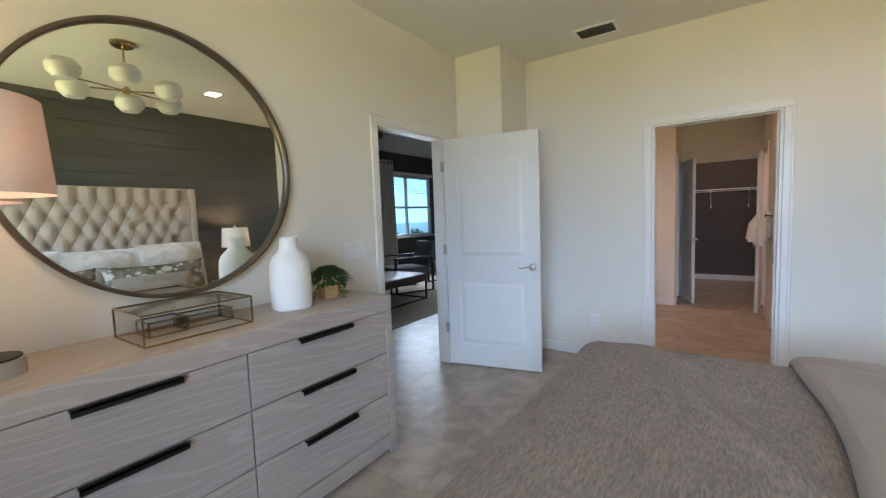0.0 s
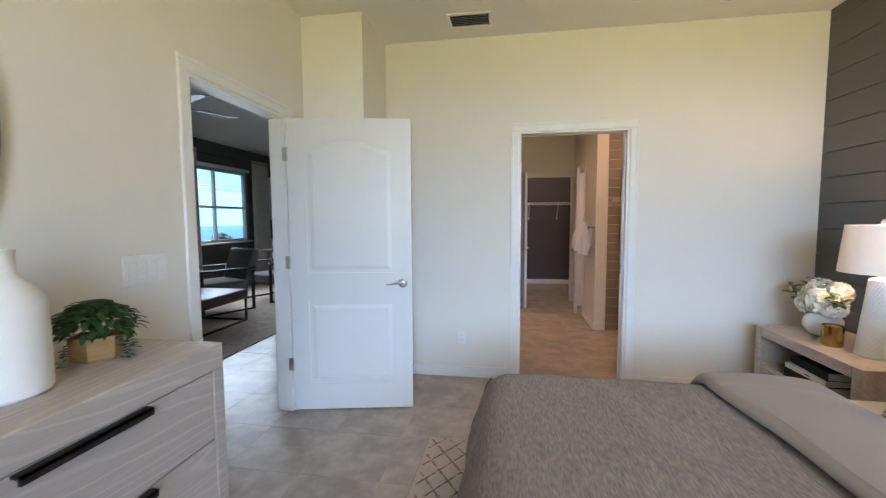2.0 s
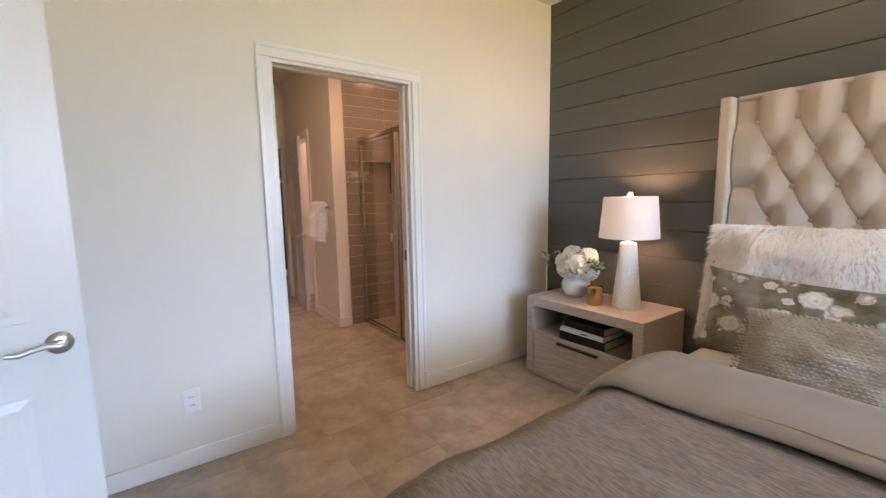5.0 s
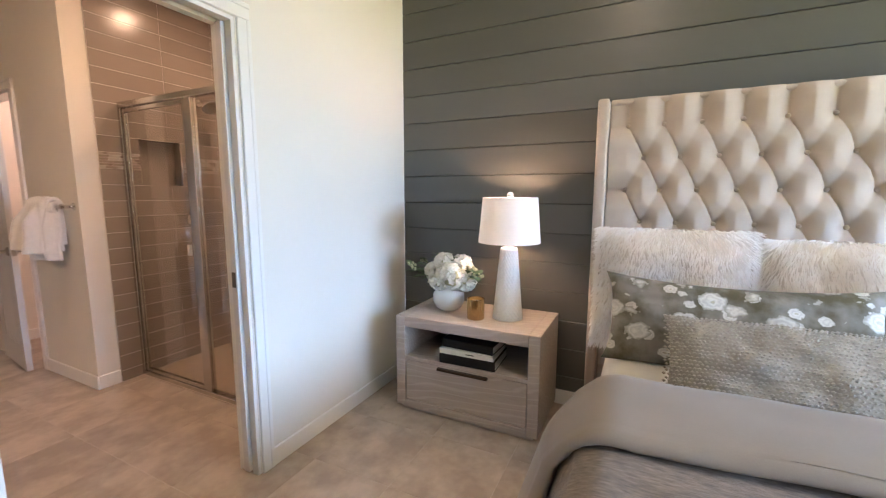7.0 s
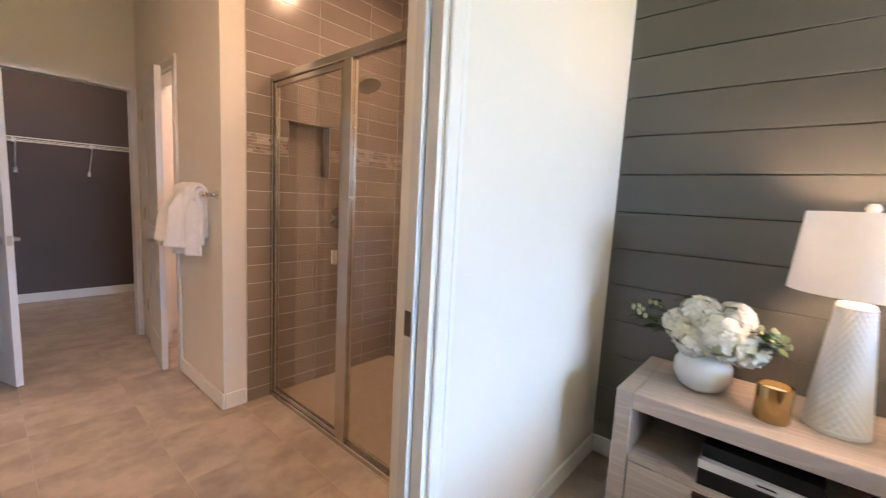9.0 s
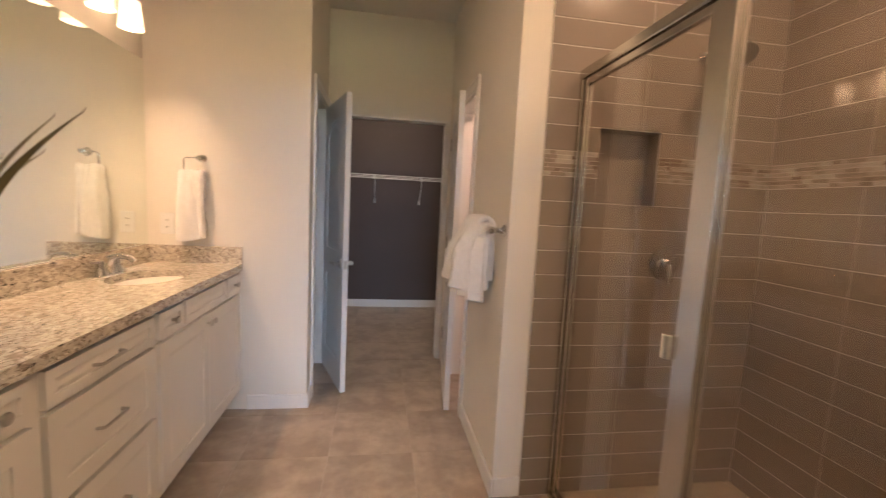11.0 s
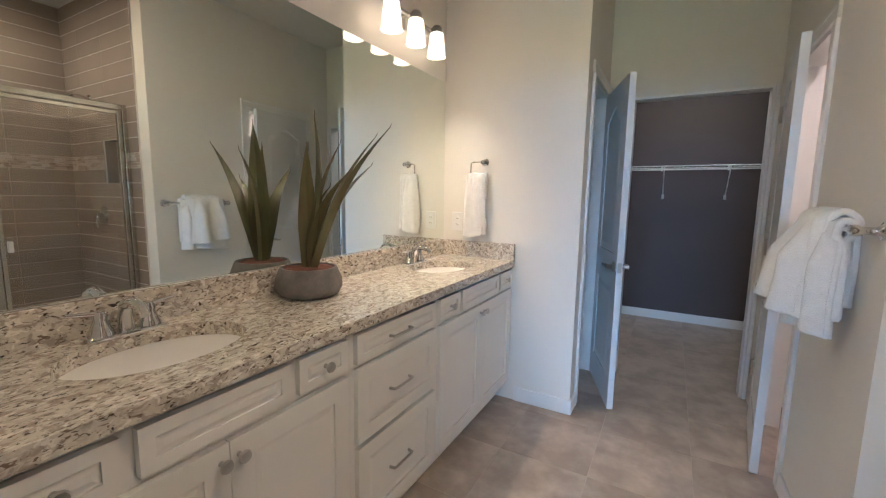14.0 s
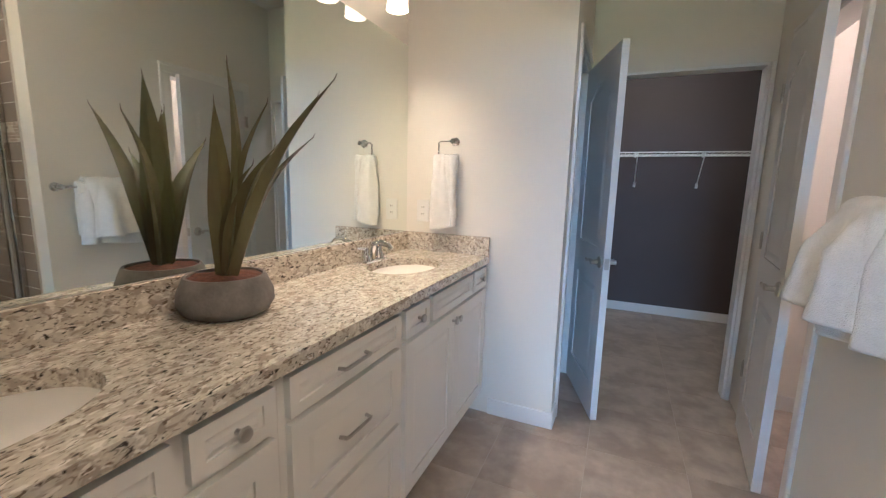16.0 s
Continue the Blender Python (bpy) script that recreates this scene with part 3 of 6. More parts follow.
HY0, HY1, HZ0, HZ1 = 0.50, 2.585, 0.14, 1.83
PY, PZ, PTOP = 0.167, 0.168, 0.140


def tuft(y, z):
    """Depth of the padding at a place on the headboard, from its nearest buttons and the creases between them."""
    zz = max(0.0, (HZ1 - PTOP - z) / PZ)
    yy = min(10.5, max(0.0, (HY1 - 0.15 - y) / PY))
    a, b = yy + zz * 0.5, yy - zz * 0.5
    row = int(round(zz))
    best = 9.0
    for k in (max(0, row - 1), row, row + 1):
        off = 0.5 * (k % 2)
        c = round(yy - off) + off
        best = min(best, math.hypot((yy - c) * PY, (zz - k) * PZ))
    da, db = abs(a - round(a)) * PY * 0.86, abs(b - round(b)) * PY * 0.86
    puff = 0.040 * (1 - math.exp(-(best / 0.05) ** 1.6))
    puff -= 0.005 * math.exp(-(da / 0.016) ** 1.6) + 0.004 * math.exp(-(db / 0.016) ** 1.6)
    along = (zz % 1.0)
    puff -= 0.0065 * math.exp(-(db / 0.0034) ** 2) * (zz > 0) * min(1, 6 * along, 9 * (1 - along))
    edge = min(HZ1 - z, 0.06) / 0.06
    return puff * (0.3 + 0.7 * math.sqrt(max(0, edge)))


hb = part("headboard", boxes((1.655, HY0, 0.02, 1.745, HY1, HZ1 - 0.008), b=0.015, seg=2), LINEN, bed, "cream linen button-tufted headboard")
part("tufted_panel", grid(lambda u, v: (1.652 - tuft(HY0 + 0.065 + u * (HY1 - HY0 - 0.13), HZ0 + v * (HZ1 - HZ0)) - 0.02, HY0 + 0.065 + u * (HY1 - HY0 - 0.13), HZ0 + v * (HZ1 - HZ0)), 330, 230), LINEN, hb, "", True)
for s, y in ((0, HY0), (1, HY1 - 0.058)):
    part("side_wing", boxes((1.565, y, 0.02, 1.66, y + 0.058, HZ1), b=0.014, seg=3), LINEN, hb, "", True)
part("top_rail", boxes((1.628, HY0 + 0.058, HZ1 - 0.03, 1.66, HY1 - 0.058, HZ1 + 0.002), b=0.014, seg=3), LINEN, hb, "", True)
btn = lathe([(0, 0.006), (0.007, 0.005), (0.011, 0.001), (0.012, -0.004)], 10)
bme = bpy.data.meshes.new("button")
btn.to_mesh(bme)
btn.free()
bme.materials.append(LINEN)
for k in range(11):
    z = HZ1 - PTOP - k * PZ
    off = 0.5 * (k % 2)
    for c in range(-1, 14):
        y = HY1 - 0.15 - (c + off) * PY
        if HY0 + 0.08 < y < HY1 - 0.08 and z > 0.6:
            share("button", bme, hb, pose(1.652 - 0.02 + 0.002, y, z, 0, -90, 0))


def cushion(w, h, d, seed=0, sag=0.0, n=36, crisp=0.62):
    """A stuffed pillow in the xz plane, thickest along y, with pinched corners."""
    bm = bmesh.new()
    for s in (1, -1):
        def fn(u, v, s=s):
            a, b = 2 * u - 1, 2 * v - 1
            t = ((1 - abs(a) ** 2.6) * (1 - abs(b) ** 2.6)) ** crisp
            pinch = 1 - 0.05 * (1 - abs(a) ** 3) * abs(b) ** 4
            pin2 = 1 - 0.07 * (1 - abs(b) ** 3) * abs(a) ** 4
            wob = noise.noise(Vector((a * 2.3 + seed, b * 2.1, s * 0.7))) * 0.03 * t + noise.noise(Vector((a * 6 + seed, b * 6, s))) * 0.008 * t
            return (a * w / 2 * pin2, s * (d / 2 * t + wob), (b * h / 2 * pinch) - sag * (1 - a * a) * (b > 0) * b)
        grid(fn, n, n, bm)
    bmesh.ops.remove_doubles(bm, verts=bm.verts, dist=0.0006)
    return bm


FUR = shader("white_fur", (0.80, 0.75, 0.71), 0.85, second=(0.72, 0.64, 0.59), scale=14, mix=0.7, bump=0.3, bump_scale=90, sheen=0.6, stretch=(1, 1, 0.6))
FURTIP = shader("fur_tips", (0.90, 0.87, 0.85), 0.85, second=(0.84, 0.77, 0.72), scale=18, mix=0.5, sheen=0.6)
TEXT = shader("nubby_weave", (0.34, 0.29, 0.235), 0.9, second=(0.27, 0.23, 0.185), scale=18, grain=0.1, bump=0.3, bump_scale=250)


def fur_pillow(y, x, z, lean, w=0.66, h=0.60, seed=1, turn=0):
    p = thing("throw_pillow", "fluffy white faux fur square pillow against the headboard", "pillow", group="fur pillows")
    p.matrix_basis = pose(x, y, z, 0, 0, 90 + turn) @ pose(0, 0, 0, lean)
    part("cover", cushion(w, h, 0.17, seed), FUR, p, "", True)
    rng = random.Random(seed)
    verts, faces = [], []
    for i in range(10500):
        a, b = rng.uniform(-1, 1), rng.uniform(-1, 1)
        s = 1 if rng.random() < 0.75 else -1
        t = ((1 - abs(a) ** 2.6) * (1 - abs(b) ** 2.6)) ** 0.62
        if rng.random() < 0.18:
            e = rng.choice((0, 1))
            if e:
                a = math.copysign(0.97, a)
            else:
                b = math.copysign(0.97, b)
            t = 0.05
        wob = noise.noise(Vector((a * 2.3 + seed, b * 2.1, s * 0.7))) * 0.03 * t + noise.noise(Vector((a * 6 + seed, b * 6, s))) * 0.008 * t
        base = Vector((a * w / 2, s * (0.085 * t + wob), b * h / 2))
        lean_to = 0.45 * noise.noise(Vector((a * 5, b * 5, seed)))
        out = Vector((a * 0.6 * (1 - t) + lean_to + rng.uniform(-0.16, 0.16), s * (0.12 + 0.3 * t), b * 0.6 * (1 - t) - 0.8 + rng.uniform(-0.1, 0.25)))
        out.normalize()
        ln = rng.uniform(0.024, 0.05)
        side = out.orthogonal().normalized() * rng.uniform(0.0016, 0.0042)
        up = out.cross(side)
        k = len(verts)
        verts += [base + side, base - side * 0.5 + up * 0.8, base - side * 0.5 - up * 0.8, base + out * ln + Vector((0, 0, -0.006))]
        faces += [(k, k + 1, k + 3), (k + 1, k + 2, k + 3), (k + 2, k, k + 3)]
    me = bpy.data.meshes.new("fur")
    me.from_pydata(verts, [], faces)
    me.materials.append(FURTIP)
    o = new("fur", me)
    o.parent = p
    tagged(o, kind="stuff")
    return p


fur_pillow(2.20, 1.43, 0.875, 16, 0.68, seed=1)
fur_pillow(1.51, 1.44, 0.865, 17, 0.68, 0.56, seed=2)
fur_pillow(0.83, 1.43, 0.87, 16, 0.68, seed=3)


def floral_material():
    m = shader("floral_linen", (0.22, 0.195, 0.165), 0.85, second=(0.085, 0.072, 0.035), scale=11, mix=0.35, fine=300, grain=0.08, bump=0.2, bump_scale=300)
    n, l = m.node_tree.nodes, m.node_tree.links
    p = n["Principled BSDF"]
    base = p.inputs["Base Color"].links[0].from_socket
    for k, (su, sv, size, keep) in enumerate(((19, 24, 0.36, 0.35), (10.5, 14, 0.40, 0.12))):
        base = flowers(n, l, base, k, su, sv, size, keep)
    l.new(base, p.inputs["Base Color"])
    return m


def flowers(n, l, base, k, su, sv, size, keep):
    """One layer of round blooms with pale rims over a base colour."""
    co = n.new("ShaderNodeTexCoord")
    mp = n.new("ShaderNodeMapping")
    mp.inputs["Scale"].default_value = (su, 0.01, sv)
    mp.inputs["Location"].default_value = (3.7 * k, 0, 1.9 * k)
    l.new(co.outputs["Object"], mp.inputs["Vector"])
    wob = n.new("ShaderNodeTexNoise")
    wob.inputs["Scale"].default_value = 3.5
    l.new(mp.outputs[0], wob.inputs["Vector"])
    add = n.new("ShaderNodeMixRGB")
    add.inputs[0].default_value = 0.3
    l.new(mp.outputs[0], add.inputs[1])
    l.new(wob.outputs["Color"], add.inputs[2])
    v = n.new("ShaderNodeTexVoronoi")
    v.inputs["Scale"].default_value = 1.0
    v.inputs["Randomness"].default_value = 0.85
    l.new(add.outputs[0], v.inputs["Vector"])
    ramp = n.new("ShaderNodeValToRGB")
    e = ramp.color_ramp.elements
    e[0].position, e[0].color = 0.0, (0.40, 0.36, 0.25, 1)
    e[1].position, e[1].color = 0.42, (0.22, 0.20, 0.16, 1)
    for pos, col in ((0.08, (0.42, 0.39, 0.30, 1)), (0.13, (0.62, 0.58, 0.52, 1)), (0.22, (0.46, 0.43, 0.38, 1)), (0.29, (0.60, 0.56, 0.50, 1)), (0.36, (0.36, 0.33, 0.28, 1))):
        k = e.new(pos)
        k.color = col
    l.new(v.outputs["Distance"], ramp.inputs[0])
    lt = n.new("ShaderNodeMath")
    lt.operation = "LESS_THAN"
    lt.inputs[1].default_value = size
    l.new(v.outputs["Distance"], lt.inputs[0])
    pick = n.new("ShaderNodeMath")
    pick.operation = "GREATER_THAN"
    pick.inputs[1].default_value = keep
    sep = n.new("ShaderNodeSeparateColor")
    l.new(v.outputs["Color"], sep.inputs[0])
    l.new(sep.outputs[0], pick.inputs[0])
    mul = n.new("ShaderNodeMath")
    mul.operation = "MULTIPLY"
    l.new(lt.outputs[0], mul.inputs[0])
    l.new(pick.outputs[0], mul.inputs[1])
    mix = n.new("ShaderNodeMixRGB")
    l.new(mul.outputs[0], mix.inputs[0])
    l.new(base, mix.inputs[1])
    l.new(ramp.outputs[0], mix.inputs[2])
    return mix.outputs[0]


FLORAL = floral_material()
for y, w, sd in ((1.965, 1.02, 4), (0.95, 1.02, 7)):
    p = thing("floral_pillow", "long olive and grey pillow printed with cream flowers", "pillow", group="floral pillows")
    p.matrix_basis = pose(1.235, y, 0.775, 0, 0, 90 + (2 if y > 1.5 else -3)) @ pose(0, 0, 0, 22)
    part("cover", cushion(w, 0.41, 0.15, sd, 0.03), FLORAL, p, "", True)

YARN = shader("loop_yarn", (0.40, 0.35, 0.295), 0.9, second=(0.32, 0.275, 0.23), scale=25)


def lumbar_pillow(y, turn, seed, w=0.76, h=0.34):
    """A nubby pillow: rows of small raised yarn loops stand on its cover."""
    p = thing("lumbar_pillow", "taupe lumbar pillow with rows of nubby woven loops", "pillow", group="lumbar pillows")
    p.matrix_basis = pose(0.985, y, 0.70, 0, 0, 90 + turn) @ pose(0, 0, 0, 33)
    part("cover", cushion(w, h, 0.17, seed), TEXT, p, "", True)
    verts, faces = [], []
    rng = random.Random(seed)
    nu, nv = 48, 26
    for i in range(nu):
        for j in range(nv):
            a, b = (i + 0.5 * (j % 2) + rng.uniform(-0.12, 0.12)) / nu * 2 - 1, (j + 0.5 + rng.uniform(-0.2, 0.2)) / nv * 2 - 1
            if abs(a) > 0.985:
                continue
            t = ((1 - abs(a) ** 2.6) * (1 - abs(b) ** 2.6)) ** 0.62
            wob = noise.noise(Vector((a * 2.3 + seed, b * 2.1, 0.7))) * 0.03 * t + noise.noise(Vector((a * 6 + seed, b * 6, 1))) * 0.008 * t
            c = Vector((a * w / 2, 0.085 * t + wob + 0.001, b * h / 2))
            k = len(verts)
            rx, rz, ry = rng.uniform(0.006, 0.0095), rng.uniform(0.0045, 0.007), rng.uniform(0.002, 0.0055)
            verts += [c + Vector((-rx, 0, 0)), c + Vector((0, 0, rz)), c + Vector((rx, 0, 0)), c + Vector((0, 0, -rz)), c + Vector((0, ry, 0.001))]
            faces += [(k, k + 1, k + 4), (k + 1, k + 2, k + 4), (k + 2, k + 3, k + 4), (k + 3, k, k + 4)]
    me = bpy.data.meshes.new("woven_yarn")
    me.from_pydata(verts, [], faces)
    me.materials.append(YARN)
    o = new("woven_yarn", me)
    o.parent = p
    tagged(o, kind="stuff")


lumbar_pillow(1.855, 2, 11)
lumbar_pillow(1.02, -2, 17)

# ---- bedroom: nightstand and what stands on it ----
NX0, NX1, NY0, NY1, NH = 1.245, 1.735, 2.772, 3.657, 0.598
ns = thing("nightstand", "bleached oak nightstand with open shelf and one drawer", "nightstand", (0, 0, 0))
part("top", boxes((NX0, NY0 + 0.0625, NH - 0.065, NX1, NY1 - 0.0625, NH), b=0.003), OAK, ns)
for y in (NY0, NY1 - 0.062):
    part("side_panel", boxes((NX0, y, 0.026, NX1, y + 0.062, NH), b=0.003), OAK, ns)
part("back_panel", boxes((NX1 - 0.02, NY0 + 0.063, 0.05, NX1 - 0.002, NY1 - 0.063, NH - 0.066)), OAK, ns)
part("shelf", boxes((NX0 + 0.012, NY0 + 0.063, 0.325, NX1 - 0.021, NY1 - 0.063, 0.345)), OAK, ns)
part("bottom_rail", boxes((NX0, NY0 + 0.0625, 0.026, NX1 - 0.021, NY1 - 0.0625, 0.068), b=0.003), OAK, ns)
part("plinth", boxes((NX0 + 0.02, NY0 + 0.03, 0.0, NX1 - 0.03, NY1 - 0.03, 0.026)), OAK, ns)
dr = part("drawer", boxes((NX0 + 0.006, NY0 + 0.067, 0.072, NX0 + 0.03, NY1 - 0.067, 0.322), b=0.002), OAK, ns)
part("handle", boxes((NX0 - 0.014, 3.06, 0.300, NX0 + 0.02, 3.372, 0.316), b=0.002), shader("bronze", (0.06, 0.04, 0.028), 0.4, 0.7), dr, "dark bronze pull")


def lamp_shade(name, parent, z0, z1, r0, r1, material):
    bm = lathe([(r0, z0), (r1, z1), (r1 - 0.003, z1), (r0 - 0.003, z0), (r0, z0)], 48)
    return part(name, bm, material, parent, "", True)


def shade_material(name, color):
    m = shader(name, color, 0.9, second=tuple(c * 0.97 for c in color), scale=40, bump=0.15, bump_scale=260, stretch=(1, 1, 1))
    n, l = m.node_tree.nodes, m.node_tree.links
    p = n["Principled BSDF"]
    tr = n.new("ShaderNodeBsdfTranslucent")
    tr.inputs[0].default_value = (*color, 1)
    mix = n.new("ShaderNodeMixShader")
    mix.inputs[0].default_value = 0.3
    l.new(p.outputs[0], mix.inputs[1])
    l.new(tr.outputs[0], mix.inputs[2])
    l.new(mix.outputs[0], n["Material Output"].inputs[0])
    return m


SHADE = shade_material("white_shade", (0.86, 0.85, 0.84))
lamp = thing("table_lamp", "white textured ceramic table lamp, switched on", "lamp", (1.50, 3.03, NH))


def basket(u, v):
    a, z = u * 2 * math.pi, 0.012 + 0.40 * v
    r = 0.084 - 0.036 * v + 0.0042 * (abs(math.sin(math.pi * (u * 22 + v * 13))) * abs(math.sin(math.pi * (u * 22 - v * 13)))) ** 0.7
    return (r * math.cos(a), r * math.sin(a), z)


body = part("body", grid(basket, 132, 78, wrap=True), CERAMIC, lamp, "woven-relief white ceramic", True)
part("foot", lathe([(0, 0), (0.088, 0), (0.088, 0.012), (0.08, 0.014)], 40), CERAMIC, lamp, "", True)
part("neck", lathe([(0.052, 0.411), (0.046, 0.424), (0.018, 0.432), (0.012, 0.44), (0.012, 0.47), (0.017, 0.472), (0.017, 0.52), (0, 0.522)], 28), CERAMIC, lamp, "", True)
part("harp", tube([(0, 0.012, 0.5), (0, 0.05, 0.56), (0, 0.05, 0.66), (0, 0, 0.715), (0, -0.05, 0.66), (0, -0.05, 0.56), (0, -0.012, 0.5)], 0.002, 6), BRASS, lamp)
part("finial", lathe([(0.004, 0.712), (0.016, 0.716), (0.019, 0.73), (0.012, 0.744), (0, 0.746)], 16), CERAMIC, lamp, "", True)
lamp_shade("shade", lamp, 0.455, 0.715, 0.18, 0.158, SHADE)
part("bulb", lathe([(0.0, 0.575), (0.02, 0.565), (0.022, 0.55), (0.014, 0.53), (0.014, 0.52)], 16), glow("bulb_glow", (1.0, 0.78, 0.55), 12), lamp, "glowing bulb", True)
bulb("nightstand_bulb", (1.50, 3.03, NH + 0.62), 14.0, (1.0, 0.60, 0.34), 0.032)

vase = thing("flower_vase", "round white vase of white hydrangeas and green leaves", "vase", (1.50, 3.42, NH))
vase.scale = (1.12, 1.12, 1.12)
part("vase_body", lathe([(0, 0), (0.045, 0), (0.072, 0.018), (0.090, 0.055), (0.088, 0.095), (0.066, 0.13), (0.044, 0.146), (0.042, 0.16), (0.05, 0.17), (0.046, 0.17), (0.036, 0.16), (0.036, 0.145), (0.02, 0.1)], 36), shader("vase_glaze", (0.74, 0.74, 0.73), 0.25, second=(0.7, 0.7, 0.7), scale=9), vase, "", True)
PETAL = shader("white_petals", (0.80, 0.79, 0.74), 0.7, second=(0.70, 0.70, 0.60), scale=30, subsurface=0.1)
GREEN = shader("eucalyptus_leaf", (0.10, 0.16, 0.07), 0.55, second=(0.05, 0.085, 0.035), scale=14)
PALE = shader("pale_buds", (0.55, 0.55, 0.36), 0.7, second=(0.45, 0.48, 0.30), scale=20)


def petals(centre, r, count, seed, size=0.016):
    rng = random.Random(seed)
    verts, faces = [], []
    for i in range(count):
        d = Vector((rng.gauss(0, 1), rng.gauss(0, 1), rng.gauss(0, 1) + 0.2)).normalized()
        c = Vector(centre) + d * r * rng.uniform(0.86, 1.04)
        for q in range(4):
            tdir = d.orthogonal().normalized()
            tdir.rotate(Matrix.Rotation(q * math.pi / 2 + i, 3, d))
            s = d.cross(tdir)
            k = len(verts)
            L = size * rng.uniform(0.8, 1.15)
            verts += [c, c + tdir * L * 0.6 + s * L * 0.5 + d * L * 0.35, c + tdir * L + d * L * 0.15, c + tdir * L * 0.6 - s * L * 0.5 + d * L * 0.1]
            faces.append((k, k + 1, k + 2, k + 3))
    me = bpy.data.meshes.new("petals")
    me.from_pydata(verts, [], faces)
    return me


def leaf_bm(bm, base, way, length, width, droop=0.3, n=5):
    way = Vector(way).normalized()
    side = way.cross(Vector((0, 0, 1)))
    side = (side if side.length > 0.1 else Vector((1, 0, 0))).normalized()
    prev = None
    for i in range(n + 1):
        t = i / n
        w = width * math.sin(math.pi * min(1, 0.12 + 0.88 * t)) ** 0.8 * 0.5
        c = Vector(base) + way * length * t + Vector((0, 0, -droop * length * t * t))
        row = [bm.verts.new(c + side * w), bm.verts.new(c + Vector((0, 0, -0.12 * width))), bm.verts.new(c - side * w)]
        if prev:
            bm.faces.new((prev[0], prev[1], row[1], row[0]))
            bm.faces.new((prev[1], prev[2], row[2], row[1]))
        prev = row


for i, (x, y, z, r) in enumerate(((-0.055, -0.05, 0.21, 0.074), (-0.03, -0.115, 0.185, 0.058), (0.0, 0.025, 0.262, 0.062), (-0.06, 0.03, 0.185, 0.056), (0.02, -0.07, 0.255, 0.06), (-0.02, 0.085, 0.22, 0.048))):
    core = part("flower_head", lathe([(0, -r * 0.85), (r * 0.6, -r * 0.6), (r * 0.85, 0), (r * 0.6, r * 0.6), (0, r * 0.85)], 14, centre=(x, y, z)), PALE, vase, "white hydrangea head", True)
    me = petals((x, y, z), r, 130, 20 + i, 0.02)
    me.materials.append(PETAL)
    o = share("petals", me, core)
rng = random.Random(3)
for k, (dy, dz) in enumerate(((0.9, 0.35), (0.75, 0.6), (-0.7, 0.5), (-0.85, 0.25), (0.3, 0.9), (-0.2, 0.9))):
    tip = Vector((rng.uniform(-0.06, 0.03), dy * 0.235, 0.20 + dz * 0.12))
    st = part("stem", tube([(0, 0, 0.12), tip * 0.5 + Vector((0, 0, 0.1)), tip], 0.0025, 6), GREEN, vase)
    bm = bmesh.new()
    for j in range(9):
        f = 0.45 + 0.55 * j / 8
        b = Vector((0, 0, 0.12)).lerp(tip, f)
        leaf_bm(bm, b, (rng.uniform(-1, 0.6), rng.uniform(-1, 1) + dy, rng.uniform(-0.1, 0.8)), rng.uniform(0.05, 0.085), 0.036, 0.3, 4)
    part("leaves", bm, GREEN, st, "", True)
    if k in (0, 1, 3, 2):
        bm = bmesh.new()
        for j in range(7):
            c = tip + Vector((rng.uniform(-0.02, 0.02), rng.uniform(-0.03, 0.03), rng.uniform(-0.02, 0.015)))
            lathe([(0, -0.012), (0.008, -0.004), (0.007, 0.006), (0, 0.012)], 7, bm, c)
        part("buds", bm, PALE, st, "", True)

cup = thing("candle_cup", "shiny brass candle cup", "cup", (1.40, 3.195, NH))
part("cup_body", lathe([(0, 0), (0.048, 0), (0.052, 0.006), (0.052, 0.122), (0.049, 0.122), (0.048, 0.02), (0, 0.018)], 40), BRASS, cup, "", True)
part("wax", lathe([(0.0475, 0.10), (0, 0.10)], 30), shader("candle_wax", (0.75, 0.68, 0.55), 0.5), cup)

INK = shader("black_cover", (0.010, 0.010, 0.011), 0.6, scale=10, spec=0.25)
PAPER = shader("page_edges", (0.72, 0.70, 0.66), 0.8, scale=3, stretch=(1, 1, 90), bump=0.2)
z = 0.345
for name, (w, d, h), col, dx, dy, turn in (("book", (0.34, 0.25, 0.056), INK, 0.0, 0.0, 2), ("book", (0.33, 0.24, 0.030), shader("white_cover", (0.72, 0.71, 0.69), 0.45), 0.0, 0.005, 1), ("book", (0.32, 0.23, 0.048), INK, 0.015, 0.0, -2)):
    bk = thing(name, "white coffee-table book in the stack on the shelf" if h == 0.030 else "black coffee-table book in the stack on the shelf", "book", (1.39 + dx, 3.20 + dy, z), "stacked books", "", 90 + turn)
    part("page_block", boxes((-w / 2 + 0.004, -d / 2 + 0.004, 0.003, w / 2 - 0.004, d / 2 - 0.006, h - 0.003)), PAPER, bk)
    part("cover", boxes((-w / 2, -d / 2, 0, w / 2, d / 2, 0.003), (-w / 2, -d / 2, h - 0.003, w / 2, d / 2, h), (-w / 2, d / 2 - 0.004, 0.003, w / 2, d / 2, h - 0.003)), col, bk)
    if h == 0.030:
        part("title_bar", boxes((-0.05, d / 2, 0.012, 0.0, d / 2 + 0.0006, 0.018)), INK, bk)
    z += h + 0.0005

